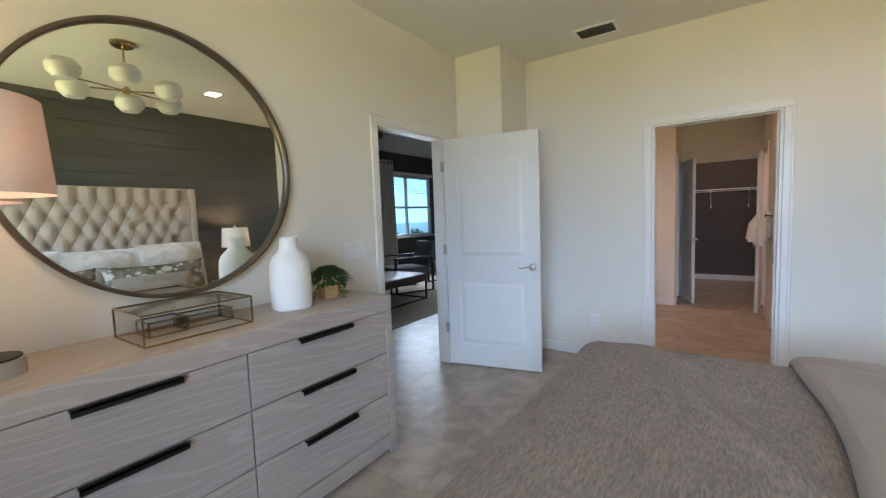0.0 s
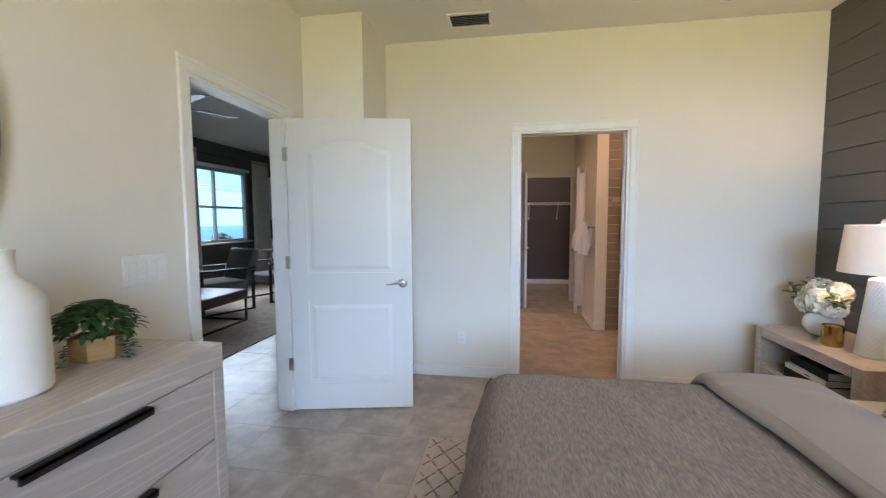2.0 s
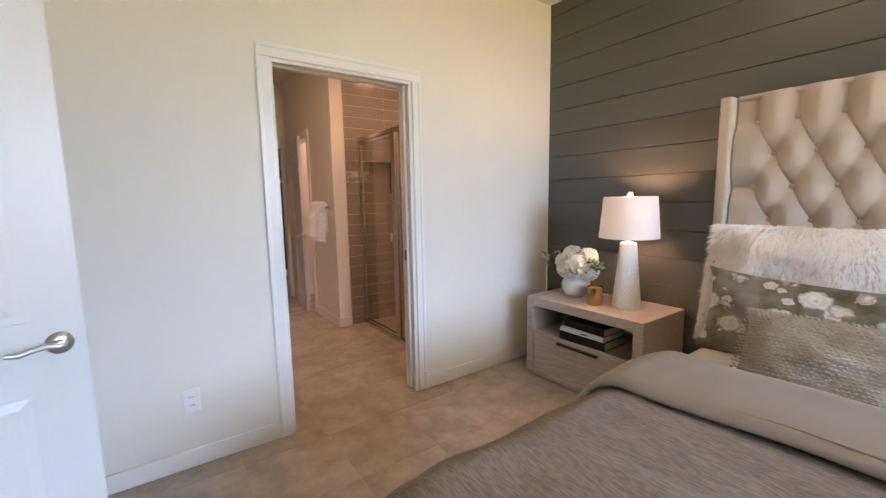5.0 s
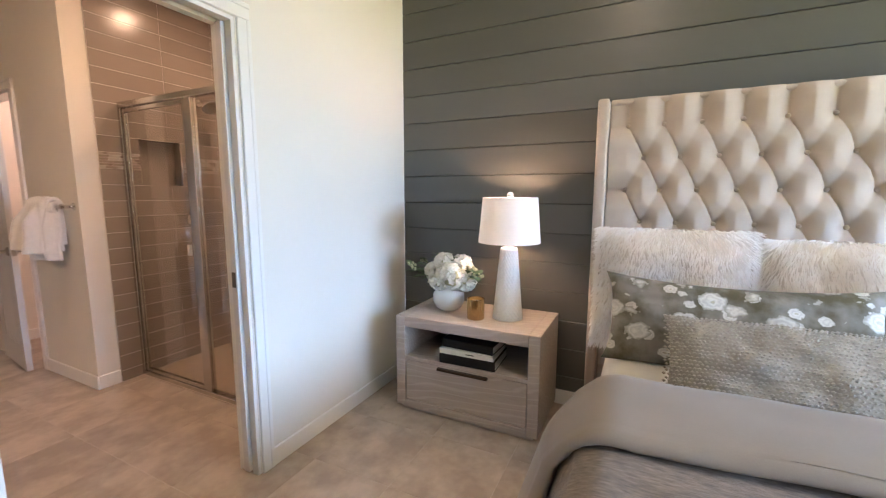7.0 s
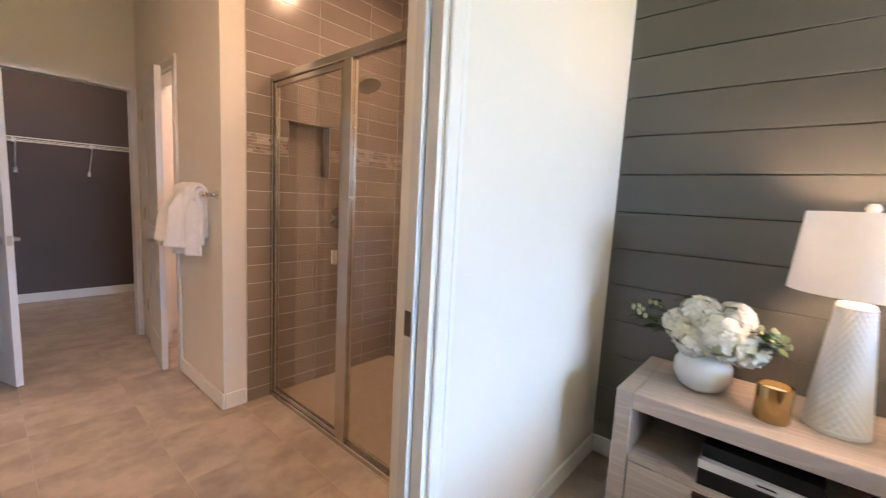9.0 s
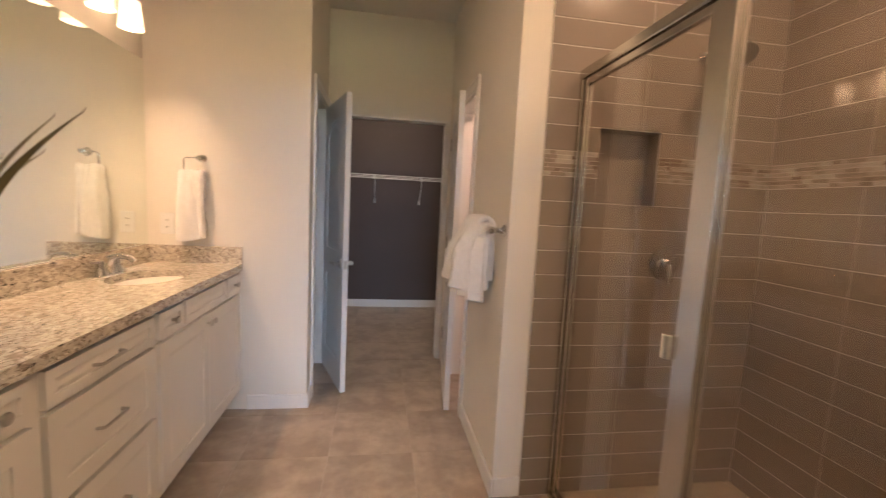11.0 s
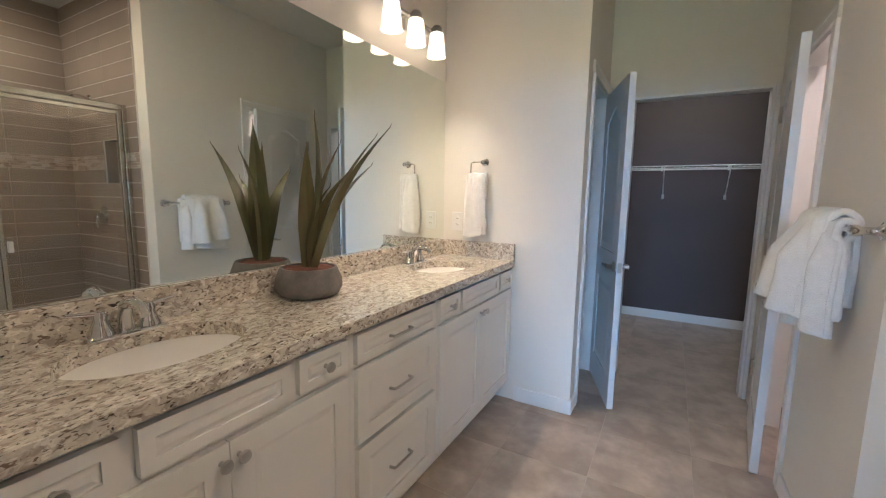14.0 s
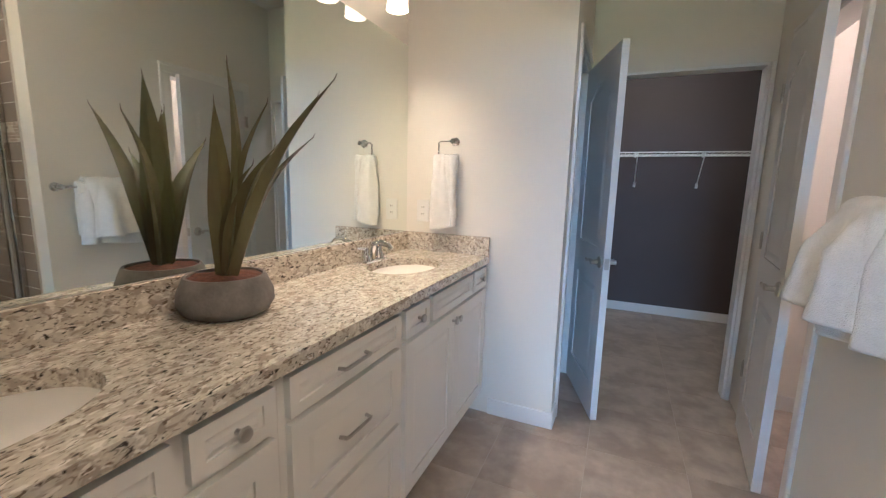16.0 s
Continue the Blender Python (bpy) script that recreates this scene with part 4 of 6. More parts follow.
# ---- bedroom: dresser ----
DX0, DX1, DY0, DY1, DZ = -1.975, -1.49, -0.22, 1.765, 0.926
ds = thing("dresser", "bleached oak six-drawer dresser with black bar pulls", "dresser")
part("top", boxes((DX0, DY0, DZ - 0.085, DX1, DY1, DZ), b=0.003), OAK, ds)
for y in (DY0, DY1 - 0.05):
    part("side_panel", boxes((DX0, y, 0.0, DX1, y + 0.05, DZ - 0.0855), b=0.003), OAK, ds)
part("back_panel", boxes((DX0, DY0 + 0.051, 0.03, DX0 + 0.012, DY1 - 0.051, DZ - 0.086)), OAK, ds)
part("bottom_rail", boxes((DX0 + 0.02, DY0 + 0.0505, 0.03, DX1, DY1 - 0.0505, 0.118), b=0.003), OAK, ds)
part("plinth", boxes((DX0 + 0.03, DY0 + 0.08, 0.0, DX1 - 0.05, DY1 - 0.08, 0.03)), BLACK, ds)
part("divider", boxes((DX0 + 0.013, 0.893, 0.12, DX1 - 0.028, 0.907, DZ - 0.086)), OAK, ds)
yl, yr = (DY0 + 0.054, 0.897), (0.903, DY1 - 0.054)
for (y0, y1), (h0, h1) in ((yl, (0.0, 0.42)), (yr, (0.36, 0.86))):
    for k in range(3):
        z0 = 0.121 + k * 0.2405
        d = part("drawer", boxes((DX1 - 0.025, y0, z0 + 0.001, DX1 - 0.002, y1, z0 + 0.2352), b=0.002), OAK, ds)
        ln = y1 - y0
        a, b = (y0 + ln * 0.31, y0 + ln * 0.70) if y0 < 0.5 else (1.137, 1.455)
        if y0 < 0.5:
            a, b = 0.352, 0.655
        part("bar_pull", boxes((DX1 - 0.004, a, z0 + 0.226, DX1 + 0.024, b, z0 + 0.235), (DX1 + 0.014, a, z0 + 0.213, DX1 + 0.024, b, z0 + 0.235), b=0.0015), BLACK, d, "black metal bar pull")

GLASS = shader("clear_glass", (0.95, 0.97, 0.96), 0.0, transmission=1.0, ior=1.45, second=(0.95, 0.97, 0.96))


def thin_glass(name, tint, gloss):
    """Thin panes: mostly clear, with a mirror-like sheen."""
    m = bpy.data.materials.new(name)
    m.use_nodes = True
    n, l = m.node_tree.nodes, m.node_tree.links
    n.remove(n["Principled BSDF"])
    tr = n.new("ShaderNodeBsdfTransparent")
    tr.inputs[0].default_value = (*tint, 1)
    gl = n.new("ShaderNodeBsdfGlossy")
    gl.inputs["Roughness"].default_value = 0.02
    lw = n.new("ShaderNodeLayerWeight")
    lw.inputs[0].default_value = 0.5
    pw = n.new("ShaderNodeMath")
    pw.operation = "POWER"
    pw.inputs[1].default_value = 4.0
    l.new(lw.outputs["Facing"], pw.inputs[0])
    fr = n.new("ShaderNodeMath")
    fr.operation = "MULTIPLY_ADD"
    fr.inputs[1].default_value, fr.inputs[2].default_value = 0.7, gloss
    l.new(pw.outputs[0], fr.inputs[0])
    mix = n.new("ShaderNodeMixShader")
    l.new(fr.outputs[0], mix.inputs[0])
    l.new(tr.outputs[0], mix.inputs[1])
    l.new(gl.outputs[0], mix.inputs[2])
    l.new(mix.outputs[0], n["Material Output"].inputs[0])
    return m


PANE = thin_glass("thin_pane", (0.96, 0.97, 0.965), 0.012)


def glass_box(name, label, x0, y0, x1, y1, z0, h, lid=True, wire=0.003):
    g = thing(name, label, "glass box", ((x0 + x1) / 2, (y0 + y1) / 2, z0))
    a, b = (x1 - x0) / 2, (y1 - y0) / 2
    for u in (-a, a):
        for v in (-b, b):
            part("edge", boxes((u - wire, v - wire, 0, u + wire, v + wire, h)), BRASS, g)
    for z in (0, h):
        part("rim", boxes((-a, -b - wire, z, a, -b + wire, z + 2 * wire), (-a, b - wire, z, a, b + wire, z + 2 * wire), (-a - wire, -b, z, -a + wire, b, z + 2 * wire), (a - wire, -b, z, a + wire, b, z + 2 * wire)), BRASS, g)
    for r in ((-a, -b, 0.004, a, -b + 0.001, h), (-a, b - 0.001, 0.004, a, b, h), (-a, -b, 0.004, -a + 0.001, b, h), (a - 0.001, -b, 0.004, a, b, h)) + (((-a, -b, h + 0.001, a, b, h + 0.002),) if lid else ()):
        p = part("pane", boxes(r), PANE, g)
        p.visible_shadow = False
    return g


glass_box("display_box", "long clear glass display box edged in brass", -1.915, 0.60, -1.628, 1.01, DZ + 0.001, 0.115)
glass_box("small_glass_box", "small brass-edged glass box inside the display box", -1.855, 0.655, -1.735, 0.79, DZ + 0.008, 0.055)
glass_box("small_glass_box", "long low brass-edged glass box inside the display box", -1.855, 0.80, -1.75, 0.985, DZ + 0.008, 0.05)

bv = thing("bottle_vase", "matt white ceramic bottle vase on the dresser", "vase", (-1.73, 1.285, DZ))
MATT = shader("matt_white_ceramic", (0.80, 0.80, 0.79), 0.6, second=(0.77, 0.77, 0.76), scale=12, bump=0.12, bump_scale=180)
part("vase_body", lathe([(0, 0), (0.092, 0), (0.099, 0.008), (0.100, 0.15), (0.097, 0.225), (0.085, 0.258), (0.057, 0.288), (0.046, 0.302), (0.044, 0.352), (0.047, 0.362), (0.042, 0.362), (0.038, 0.352), (0.036, 0.3), (0.02, 0.25)], 56), MATT, bv, "", True)

pl = thing("potted_plant", "small trailing green plant in a wooden pot", "plant", (-1.765, 1.555, DZ))
pl.scale = (1.08, 1.08, 1.08)
part("pot", lathe([(0, 0), (0.054, 0), (0.061, 0.01), (0.064, 0.07), (0.059, 0.072), (0.056, 0.06), (0, 0.058)], 6), shader("wood_pot", (0.42, 0.25, 0.10), 0.6, second=(0.30, 0.17, 0.06), scale=20, stretch=(1, 1, 4)), pl, "six-sided golden brown pot")
SUCC = shader("trailing_leaf", (0.035, 0.09, 0.022), 0.5, second=(0.012, 0.035, 0.008), scale=30)
rng = random.Random(8)
bm = bmesh.new()
for i in range(620):
    a = rng.uniform(0, 2 * math.pi)
    e = rng.uniform(0.0, 1.45)
    r = 0.098 * rng.uniform(0.5, 1.05)
    c = Vector((r * math.cos(e) * math.cos(a), r * math.cos(e) * math.sin(a), 0.082 + 0.085 * math.sin(e)))
    leaf_bm(bm, c, (math.cos(a), math.sin(a), rng.uniform(-0.6, 0.8)), rng.uniform(0.02, 0.032), 0.017, 0.5, 3)
part("foliage", bm, SUCC, pl, "", True)
bm = bmesh.new()
for i in range(8):
    a = rng.choice((-1.7, -1.4, -0.1, 0.15, 1.3, 1.6)) + rng.uniform(-0.15, 0.15)
    for j in range(14):
        t = j / 13
        c = Vector(((0.064 + 0.03 * t) * math.cos(a), (0.064 + 0.03 * t) * math.sin(a), max(0.008, 0.085 - 0.085 * t)))
        leaf_bm(bm, c, (math.cos(a + rng.uniform(-1.2, 1.2)), math.sin(a + rng.uniform(-1.2, 1.2)), 0.4), 0.018, 0.010, 0.4, 3)
part("trailing_growth", bm, SUCC, pl, "", True)

dl = thing("table_lamp", "table lamp with pale drum shade and slim stem", "lamp", (-1.745, 0.235, DZ))
part("base", lathe([(0, 0), (0.085, 0), (0.085, 0.05), (0.078, 0.052), (0.0, 0.052)], 44), shader("pale_stone", (0.5, 0.46, 0.42), 0.4, scale=12, mix=0.9), dl, "pale stone base", True)
part("base_cap", lathe([(0.079, 0.052), (0.079, 0.058), (0.0, 0.06)], 44), BLACK, dl, "dark metal cap", True)
part("stem", lathe([(0.010, 0.058), (0.010, 0.30), (0.008, 0.31), (0.008, 0.62)], 20), GLASS, dl, "clear glass stem", True)
lamp_shade("shade", dl, 0.55, 0.835, 0.20, 0.185, shade_material("pink_shade", (0.80, 0.72, 0.68)))
part("bulb", lathe([(0.0, 0.665), (0.02, 0.655), (0.022, 0.645), (0.014, 0.63), (0.014, 0.62), (0, 0.62)], 16), glow("dresser_bulb_glow", (1.0, 0.72, 0.5), 10), dl, "glowing bulb", True)
bulb("dresser_bulb", (-1.745, 0.235, DZ + 0.71), 4.5, (1.0, 0.58, 0.36), 0.032)

MC, MR = (0.88, 1.642), 0.60
rm = thing("round_mirror", "large round wall mirror in a thin bronze frame", "mirror", (XW, MC[0], MC[1]))
BRONZE = shader("bronze_frame", (0.15, 0.115, 0.09), 0.35, 0.6, second=(0.11, 0.085, 0.065), scale=14)
turn = Matrix.Rotation(radians(90), 4, "Y")
part("frame", lathe([(MR, 0.002), (MR, 0.036), (MR - 0.006, 0.042), (MR - 0.015, 0.042), (MR - 0.02, 0.034), (MR - 0.02, 0.012)], 120, turn=turn), BRONZE, rm, "", True)
part("mirror_glass", lathe([(MR - 0.018, 0.014), (0.3, 0.014), (0, 0.014)], 120, turn=turn), MIRROR, rm, "silvered mirror glass")

# ---- bedroom: rug and ceiling light ----
RX0, RX1, RY0, RY1 = -0.97, -0.42, 0.9, 2.88
RUG = shader("cream_rug", (0.50, 0.43, 0.37), 0.95, second=(0.42, 0.36, 0.305), scale=9, fine=200, grain=0.2, bump=0.6, bump_scale=160)
RUGL = shader("rug_line", (0.10, 0.06, 0.05), 0.95, second=(0.2, 0.12, 0.09), scale=60, mix=0.3, bump=0.5)
rug = thing("rug", "cream wool rug with dark diamond lattice under the bed", "rug")
part("woven_field", boxes((RX0, RY0, 0.0, RX1, RY1, 0.014), b=0.005), RUG, rug)
bm = bmesh.new()
rng = random.Random(2)
step = 0.165
for s in (1, -1):
    for k in range(-20, 40):
        for j in range(300):
            t = j * 0.014
            x, y = RX0 + t * 0.62, RY1 - (k * step + s * t * 0.86)
            if x > -0.35 or not (1.2 < y < RY1 - 0.02) or x < RX0 + 0.02 or rng.random() < 0.1:
                continue
            w = rng.uniform(0.004, 0.0078)
            c = bm.verts.new((x - w, y - w, 0.0148)), bm.verts.new((x + w, y - w * 0.4, 0.0145)), bm.verts.new((x + w, y + w, 0.0145)), bm.verts.new((x - w, y + w * 0.6, 0.0145))
            bm.faces.new(c)
part("lattice", bm, RUGL, rug, "dark brown diamond lines")

ch = thing("chandelier", "brass ceiling light with six white glass globes", "chandelier", (-0.10, 1.38, CEIL_Z))
part("canopy", lathe([(0, 0), (0.085, 0), (0.085, -0.014), (0.07, -0.03), (0.0, -0.032)], 36), BRASS, ch, "", True)
part("rod", tube([(0, 0, -0.03), (0, 0, -0.36)], 0.007, 12), BRASS, ch)
part("hub", lathe([(0, -0.34), (0.022, -0.345), (0.026, -0.37), (0.022, -0.395), (0, -0.40)], 20), BRASS, ch, "", True)
OPAL = shader("opal_glass", (0.78, 0.77, 0.70), 0.3, second=(0.76, 0.75, 0.68), scale=3)
for k, (dx, dy, dz) in enumerate(((-0.10, -0.40, 0.05), (0.12, -0.30, -0.02), (-0.30, -0.10, 0.04), (0.05, 0.03, -0.08), (-0.16, 0.24, 0.02), (0.08, 0.33, -0.03))):
    e = Vector((dx, dy, -0.37 + dz))
    arm = part("arm", tube([(0, 0, -0.37), (e.x * 0.8, e.y * 0.8, -0.37), (e.x * 0.95, e.y * 0.95, e.z)], 0.006, 10), BRASS, ch)
    part("globe", lathe([(0, -0.075), (0.06, -0.068), (0.098, -0.024), (0.10, 0.02), (0.066, 0.062), (0, 0.078)], 28, centre=e), OPAL, arm, "opal white glass globe", True)
    part("cap", lathe([(0.022, -0.012), (0.022, 0.012), (0, 0.012)], 16, centre=e * 0.86 + Vector((0, 0, -0.05))), BRASS, arm)

# ---- bathroom: vanity ----
VX, VT = -0.872, 0.893       # cabinet faces, underside of the stone top


def panel_front(name, parent, y0, y1, z0, z1, rail=0.05, raised_field=True):
    """A cabinet front with frame and panel, facing +x at VX."""
    fn = lambda u, v, q: (VX + q, u, v)
    bm = boxes((VX, y0, z0, VX + 0.0125, y1, z1))
    k = min(rail, (z1 - z0) * 0.28, (y1 - y0) * 0.28)
    hole = rect(y0 + k, z0 + k, y1 - k, z1 - k)
    prism(bm, [rect(y0, z0, y1, z1), hole], 0.012, 0.019, fn)
    if raised_field:
        raised(bm, shrink(hole, 0.004), 0.0126, 0.0165, min(0.016, k * 0.4), fn)
    return part(name, bm, CABINET, parent)


def knob(parent, y, z):
    p = part("knob", lathe([(0, 0), (0.007, 0), (0.006, 0.012), (0.013, 0.017), (0.0165, 0.023), (0.014, 0.028), (0, 0.03)], 20), NICKEL, parent, "brushed nickel round knob", True)
    p.matrix_basis = pose(VX + 0.0188, y, z, 0, 90, 0)


def cup_pull(parent, y, z):
    part("bar_pull", tube([(VX + 0.019, y - 0.062, z), (VX + 0.04, y - 0.058, z), (VX + 0.042, y - 0.05, z), (VX + 0.042, y + 0.05, z), (VX + 0.04, y + 0.058, z), (VX + 0.019, y + 0.062, z)], 0.0055, 10), NICKEL, parent, "brushed nickel bar pull", True)


def vanity_box(label, y0, y1):
    v = thing("vanity_cabinet", label, "cabinet", group="vanity cabinets")
    part("body", boxes((XM + 0.001, y0, 0.115, VX - 0.0005, y1, VT)), CABINET, v)
    part("toe_kick", boxes((XM + 0.02, y0, 0.0, VX - 0.075, y1, 0.115)), CABINET, v)
    return v


def sink_base(label, y0, y1, d0, d1):
    v = vanity_box(label, y0, y1)
    mid = (d0 + d1) / 2
    for a, c, k in ((d0, mid - 0.0015, -0.03), (mid + 0.0015, d1, 0.03)):
        dd = panel_front("door", v, a, c, 0.145, 0.752, 0.06)
        knob(dd, mid + k * 0.75, 0.71)
    q = 0.19
    for a, c in ((d0, d0 + q), (d1 - q, d1)):
        dd = panel_front("drawer", v, a, c, 0.772, 0.874, 0.034)
        knob(dd, (a + c) / 2, 0.825)
    panel_front("false_front", v, d0 + q + 0.03, d1 - q - 0.03, 0.772, 0.874, 0.034)
    return v


sink_base("white two-door vanity cabinet under a sink", YB + 0.003, 4.998, 4.178, 4.975)
v = vanity_box("white three-drawer vanity cabinet between the sinks", 4.999, 5.545)
for z0, z1, rl in ((0.772, 0.874, 0.034), (0.492, 0.755, 0.055), (0.145, 0.475, 0.055)):
    dd = panel_front("drawer", v, 5.02, 5.524, z0, z1, rl)
    cup_pull(dd, 5.255, (z0 + z1) / 2)
sink_base("white two-door vanity cabinet under a sink", 5.546, YV - 0.003, 5.565, 6.475)


def granite_material():
    m = shader("speckled_granite", (0.70, 0.655, 0.56), 0.12, second=(0.52, 0.47, 0.39), scale=26, mix=0.45, fine=150, grain=0.16, coat=0.3)
    n, l = m.node_tree.nodes, m.node_tree.links
    p = n["Principled BSDF"]
    base = p.inputs["Base Color"].links[0].from_socket
    co = n.new("ShaderNodeTexCoord")
    for scale, lo, hi, col, detail, st in ((44, 0.52, 0.60, (0.40, 0.345, 0.285), 3, (1, 0.6, 1)), (66, 0.56, 0.62, (0.80, 0.755, 0.67), 3, (1, 0.6, 1)), (126, 0.58, 0.65, (0.19, 0.145, 0.11), 4, (1, 0.5, 1)), (104, 0.605, 0.66, (0.05, 0.043, 0.04), 5, (1, 0.45, 1))):
        mp = n.new("ShaderNodeMapping")
        mp.inputs["Scale"].default_value = st
        mp.inputs["Location"].default_value = (scale, 2 * scale, 0)
        mp.inputs["Rotation"].default_value = (0, 0, 0.6)
        l.new(co.outputs["Object"], mp.inputs["Vector"])
        t = n.new("ShaderNodeTexNoise")
        t.inputs["Scale"].default_value = scale
        t.inputs["Detail"].default_value = detail
        t.inputs["Distortion"].default_value = 0.8
        l.new(mp.outputs[0], t.inputs["Vector"])
        r = n.new("ShaderNodeMapRange")
        r.inputs["From Min"].default_value, r.inputs["From Max"].default_value = lo, hi
        l.new(t.outputs["Fac"], r.inputs["Value"])
        mix = n.new("ShaderNodeMixRGB")
        mix.inputs[2].default_value = (*col, 1)
        l.new(r.outputs[0], mix.inputs[0])
        l.new(base, mix.inputs[1])
        base = mix.outputs[0]
    l.new(base, p.inputs["Base Color"])
    return m


GRANITE = granite_material()
SINKS = (4.575, 6.03)
SXC, SRX, SRY = -1.12, 0.155, 0.215


def oval(cx, cy, rx, ry, n=40):
    return [(cx + rx * math.cos(2 * math.pi * i / n), cy + ry * math.sin(2 * math.pi * i / n)) for i in range(n)]


ct = thing("countertop", "speckled beige and black granite vanity top", "countertop")
bm = bmesh.new()
prism(bm, [rect(XM + 0.0205, YB + 0.002, -0.842, YV - 0.0205)] + [oval(SXC, y, SRX, SRY) for y in SINKS], VT + 0.0005, 0.932, lambda u, v, q: (u, v, q))
outer = [e for e in bm.edges if all(abs(v.co.x + 0.842) < 1e-4 for v in e.verts) and all(abs(v.co.z - 0.932) < 1e-4 for v in e.verts)]
bmesh.ops.bevel(bm, geom=outer, offset=0.012, segments=4, affect="EDGES", profile=0.5)
part("slab", bm, GRANITE, ct)
part("backsplash", boxes((XM + 0.0005, YB + 0.002, VT + 0.001, XM + 0.02, YV - 0.001, 1.034), b=0.002), GRANITE, ct)
part("side_splash", boxes((XM + 0.0205, YV - 0.02, VT + 0.001, -0.847, YV - 0.0005, 1.034), b=0.002), GRANITE, ct)
for y in SINKS:
    s = thing("sink", "white oval undermount ceramic sink", "sink", (SXC, y, VT), "sinks")
    k = lambda r: r
    def bowl(u, v):
        a = u * 2 * math.pi
        r = math.cos(v * math.pi / 2) ** 0.45 if v < 1 else 0.0
        return (SRX * 1.02 * max(r, 0.08) * math.cos(a), SRY * 1.02 * max(r, 0.08) * math.sin(a), -0.14 * math.sin(v * math.pi / 2) ** 1.0)
    part("bowl", grid(bowl, 48, 16, wrap=True), shader("porcelain", (0.82, 0.81, 0.79), 0.12, second=(0.80, 0.79, 0.77), scale=4), s, "", True)
    part("drain", lathe([(0, -0.136), (0.022, -0.136), (0.024, -0.139), (0.018, -0.142)], 20), CHROME, s, "chrome drain")
    f = thing("faucet", "chrome two-handle sink faucet", "faucet", (XM + 0.07, y, 0.932), "faucets")
    part("base_plate", boxes((-0.032, -0.095, 0, 0.032, 0.095, 0.013), b=0.006, seg=2), CHROME, f, "", True)
    part("spout", tube([(0, 0, 0.01), (0, 0, 0.055), (0.012, 0, 0.085), (0.05, 0, 0.098), (0.095, 0, 0.088), (0.112, 0, 0.07)], [0.021, 0.018, 0.017, 0.015, 0.013, 0.012], 16), CHROME, f, "", True)
    for q in (-0.058, 0.058):
        h = part("handle", lathe([(0.031, 0.012), (0.029, 0.02), (0.021, 0.038), (0.016, 0.052), (0.018, 0.064), (0.013, 0.076), (0, 0.078)], 20, centre=(0, q, 0)), CHROME, f, "", True)
        part("lever", tube([(0, q, 0.07), (0.0, q + math.copysign(0.03, q), 0.074), (0.0, q + math.copysign(0.07, q), 0.08)], [0.008, 0.0065, 0.005], 10), CHROME, h, "", True)

vm = thing("vanity_mirror", "wide frameless mirror above the vanity", "mirror")
part("mirror_glass", boxes((XM + 0.0005, YB + 0.03, 1.036, XM + 0.006, YV - 0.006, 2.07), b=0.001), MIRROR, vm)

FROST = shader("frosted_glass", (0.85, 0.82, 0.76), 0.5, emit=(1.0, 0.60, 0.32), emit_power=1.4)
frost_nodes, frost_links = FROST.node_tree.nodes, FROST.node_tree.links
frost_glow = frost_nodes.new("ShaderNodeBsdfTranslucent")
frost_mix = frost_nodes.new("ShaderNodeMixShader")
frost_mix.inputs[0].default_value = 0.6
frost_links.new(frost_nodes["Principled BSDF"].outputs[0], frost_mix.inputs[1])
frost_links.new(frost_glow.outputs[0], frost_mix.inputs[2])
frost_links.new(frost_mix.outputs[0], frost_nodes["Material Output"].inputs[0])
lb = thing("vanity_light", "three-light nickel vanity bar with frosted glass shades", "light fixture", (XM, 5.95, 2.275))
part("back_plate", boxes((0, -0.055, -0.055, 0.022, 0.055, 0.055), b=0.006, seg=2), NICKEL, lb, "", True)
part("arm", tube([(0.02, 0, 0), (0.075, 0, 0.0)], 0.011, 12), NICKEL, lb)
part("bar", tube([(0.075, -0.27, 0.0), (0.075, 0.27, 0.0)], 0.011, 12), NICKEL, lb)
for q in (-0.215, 0.0, 0.215):
    sh = part("shade", lathe([(0.028, -0.03), (0.038, -0.034), (0.053, -0.158), (0.050, -0.158), (0.035, -0.04)], 32, centre=(0.125, q, 0)), FROST, lb, "glowing frosted glass shade", True)
    part("shade_holder", lathe([(0, 0.012), (0.02, 0.01), (0.031, -0.005), (0.031, -0.03), (0.0, -0.031)], 20, centre=(0.125, q, 0)), NICKEL, sh, "", True)
    part("stub", tube([(0.075, q, 0), (0.125, q, 0.0)], 0.007, 10), NICKEL, sh)
    bulb("vanity_bulb", (XM + 0.125, 5.95 + q, 2.275 - 0.09), 20.0, WARM, 0.025)

# ---- bathroom: plant ----
ag = thing("agave_plant", "spiky green agave in a round concrete pot", "plant", (-1.225, 5.165, 0.932))
CONC = shader("concrete_pot", (0.25, 0.235, 0.22), 0.75, second=(0.11, 0.10, 0.095), scale=16, mix=0.8, fine=90, grain=0.12, bump=0.35, bump_scale=90)
part("pot", lathe([(0, 0), (0.095, 0), (0.112, 0.008), (0.128, 0.035), (0.126, 0.065), (0.110, 0.105), (0.106, 0.112), (0.098, 0.112), (0.1, 0.1), (0.0, 0.092)], 44), CONC, ag, "rounded grey concrete pot", True)
bm = lathe([(0.101, 0.104), (0.05, 0.112), (0, 0.114)], 24)
for v in bm.verts:
    v.co.z += noise.noise(v.co * 60) * 0.008
part("soil", bm, shader("bark_soil", (0.16, 0.06, 0.035), 0.9, second=(0.07, 0.03, 0.02), scale=60, bump=0.8, bump_scale=140), ag, "reddish bark mulch", True)
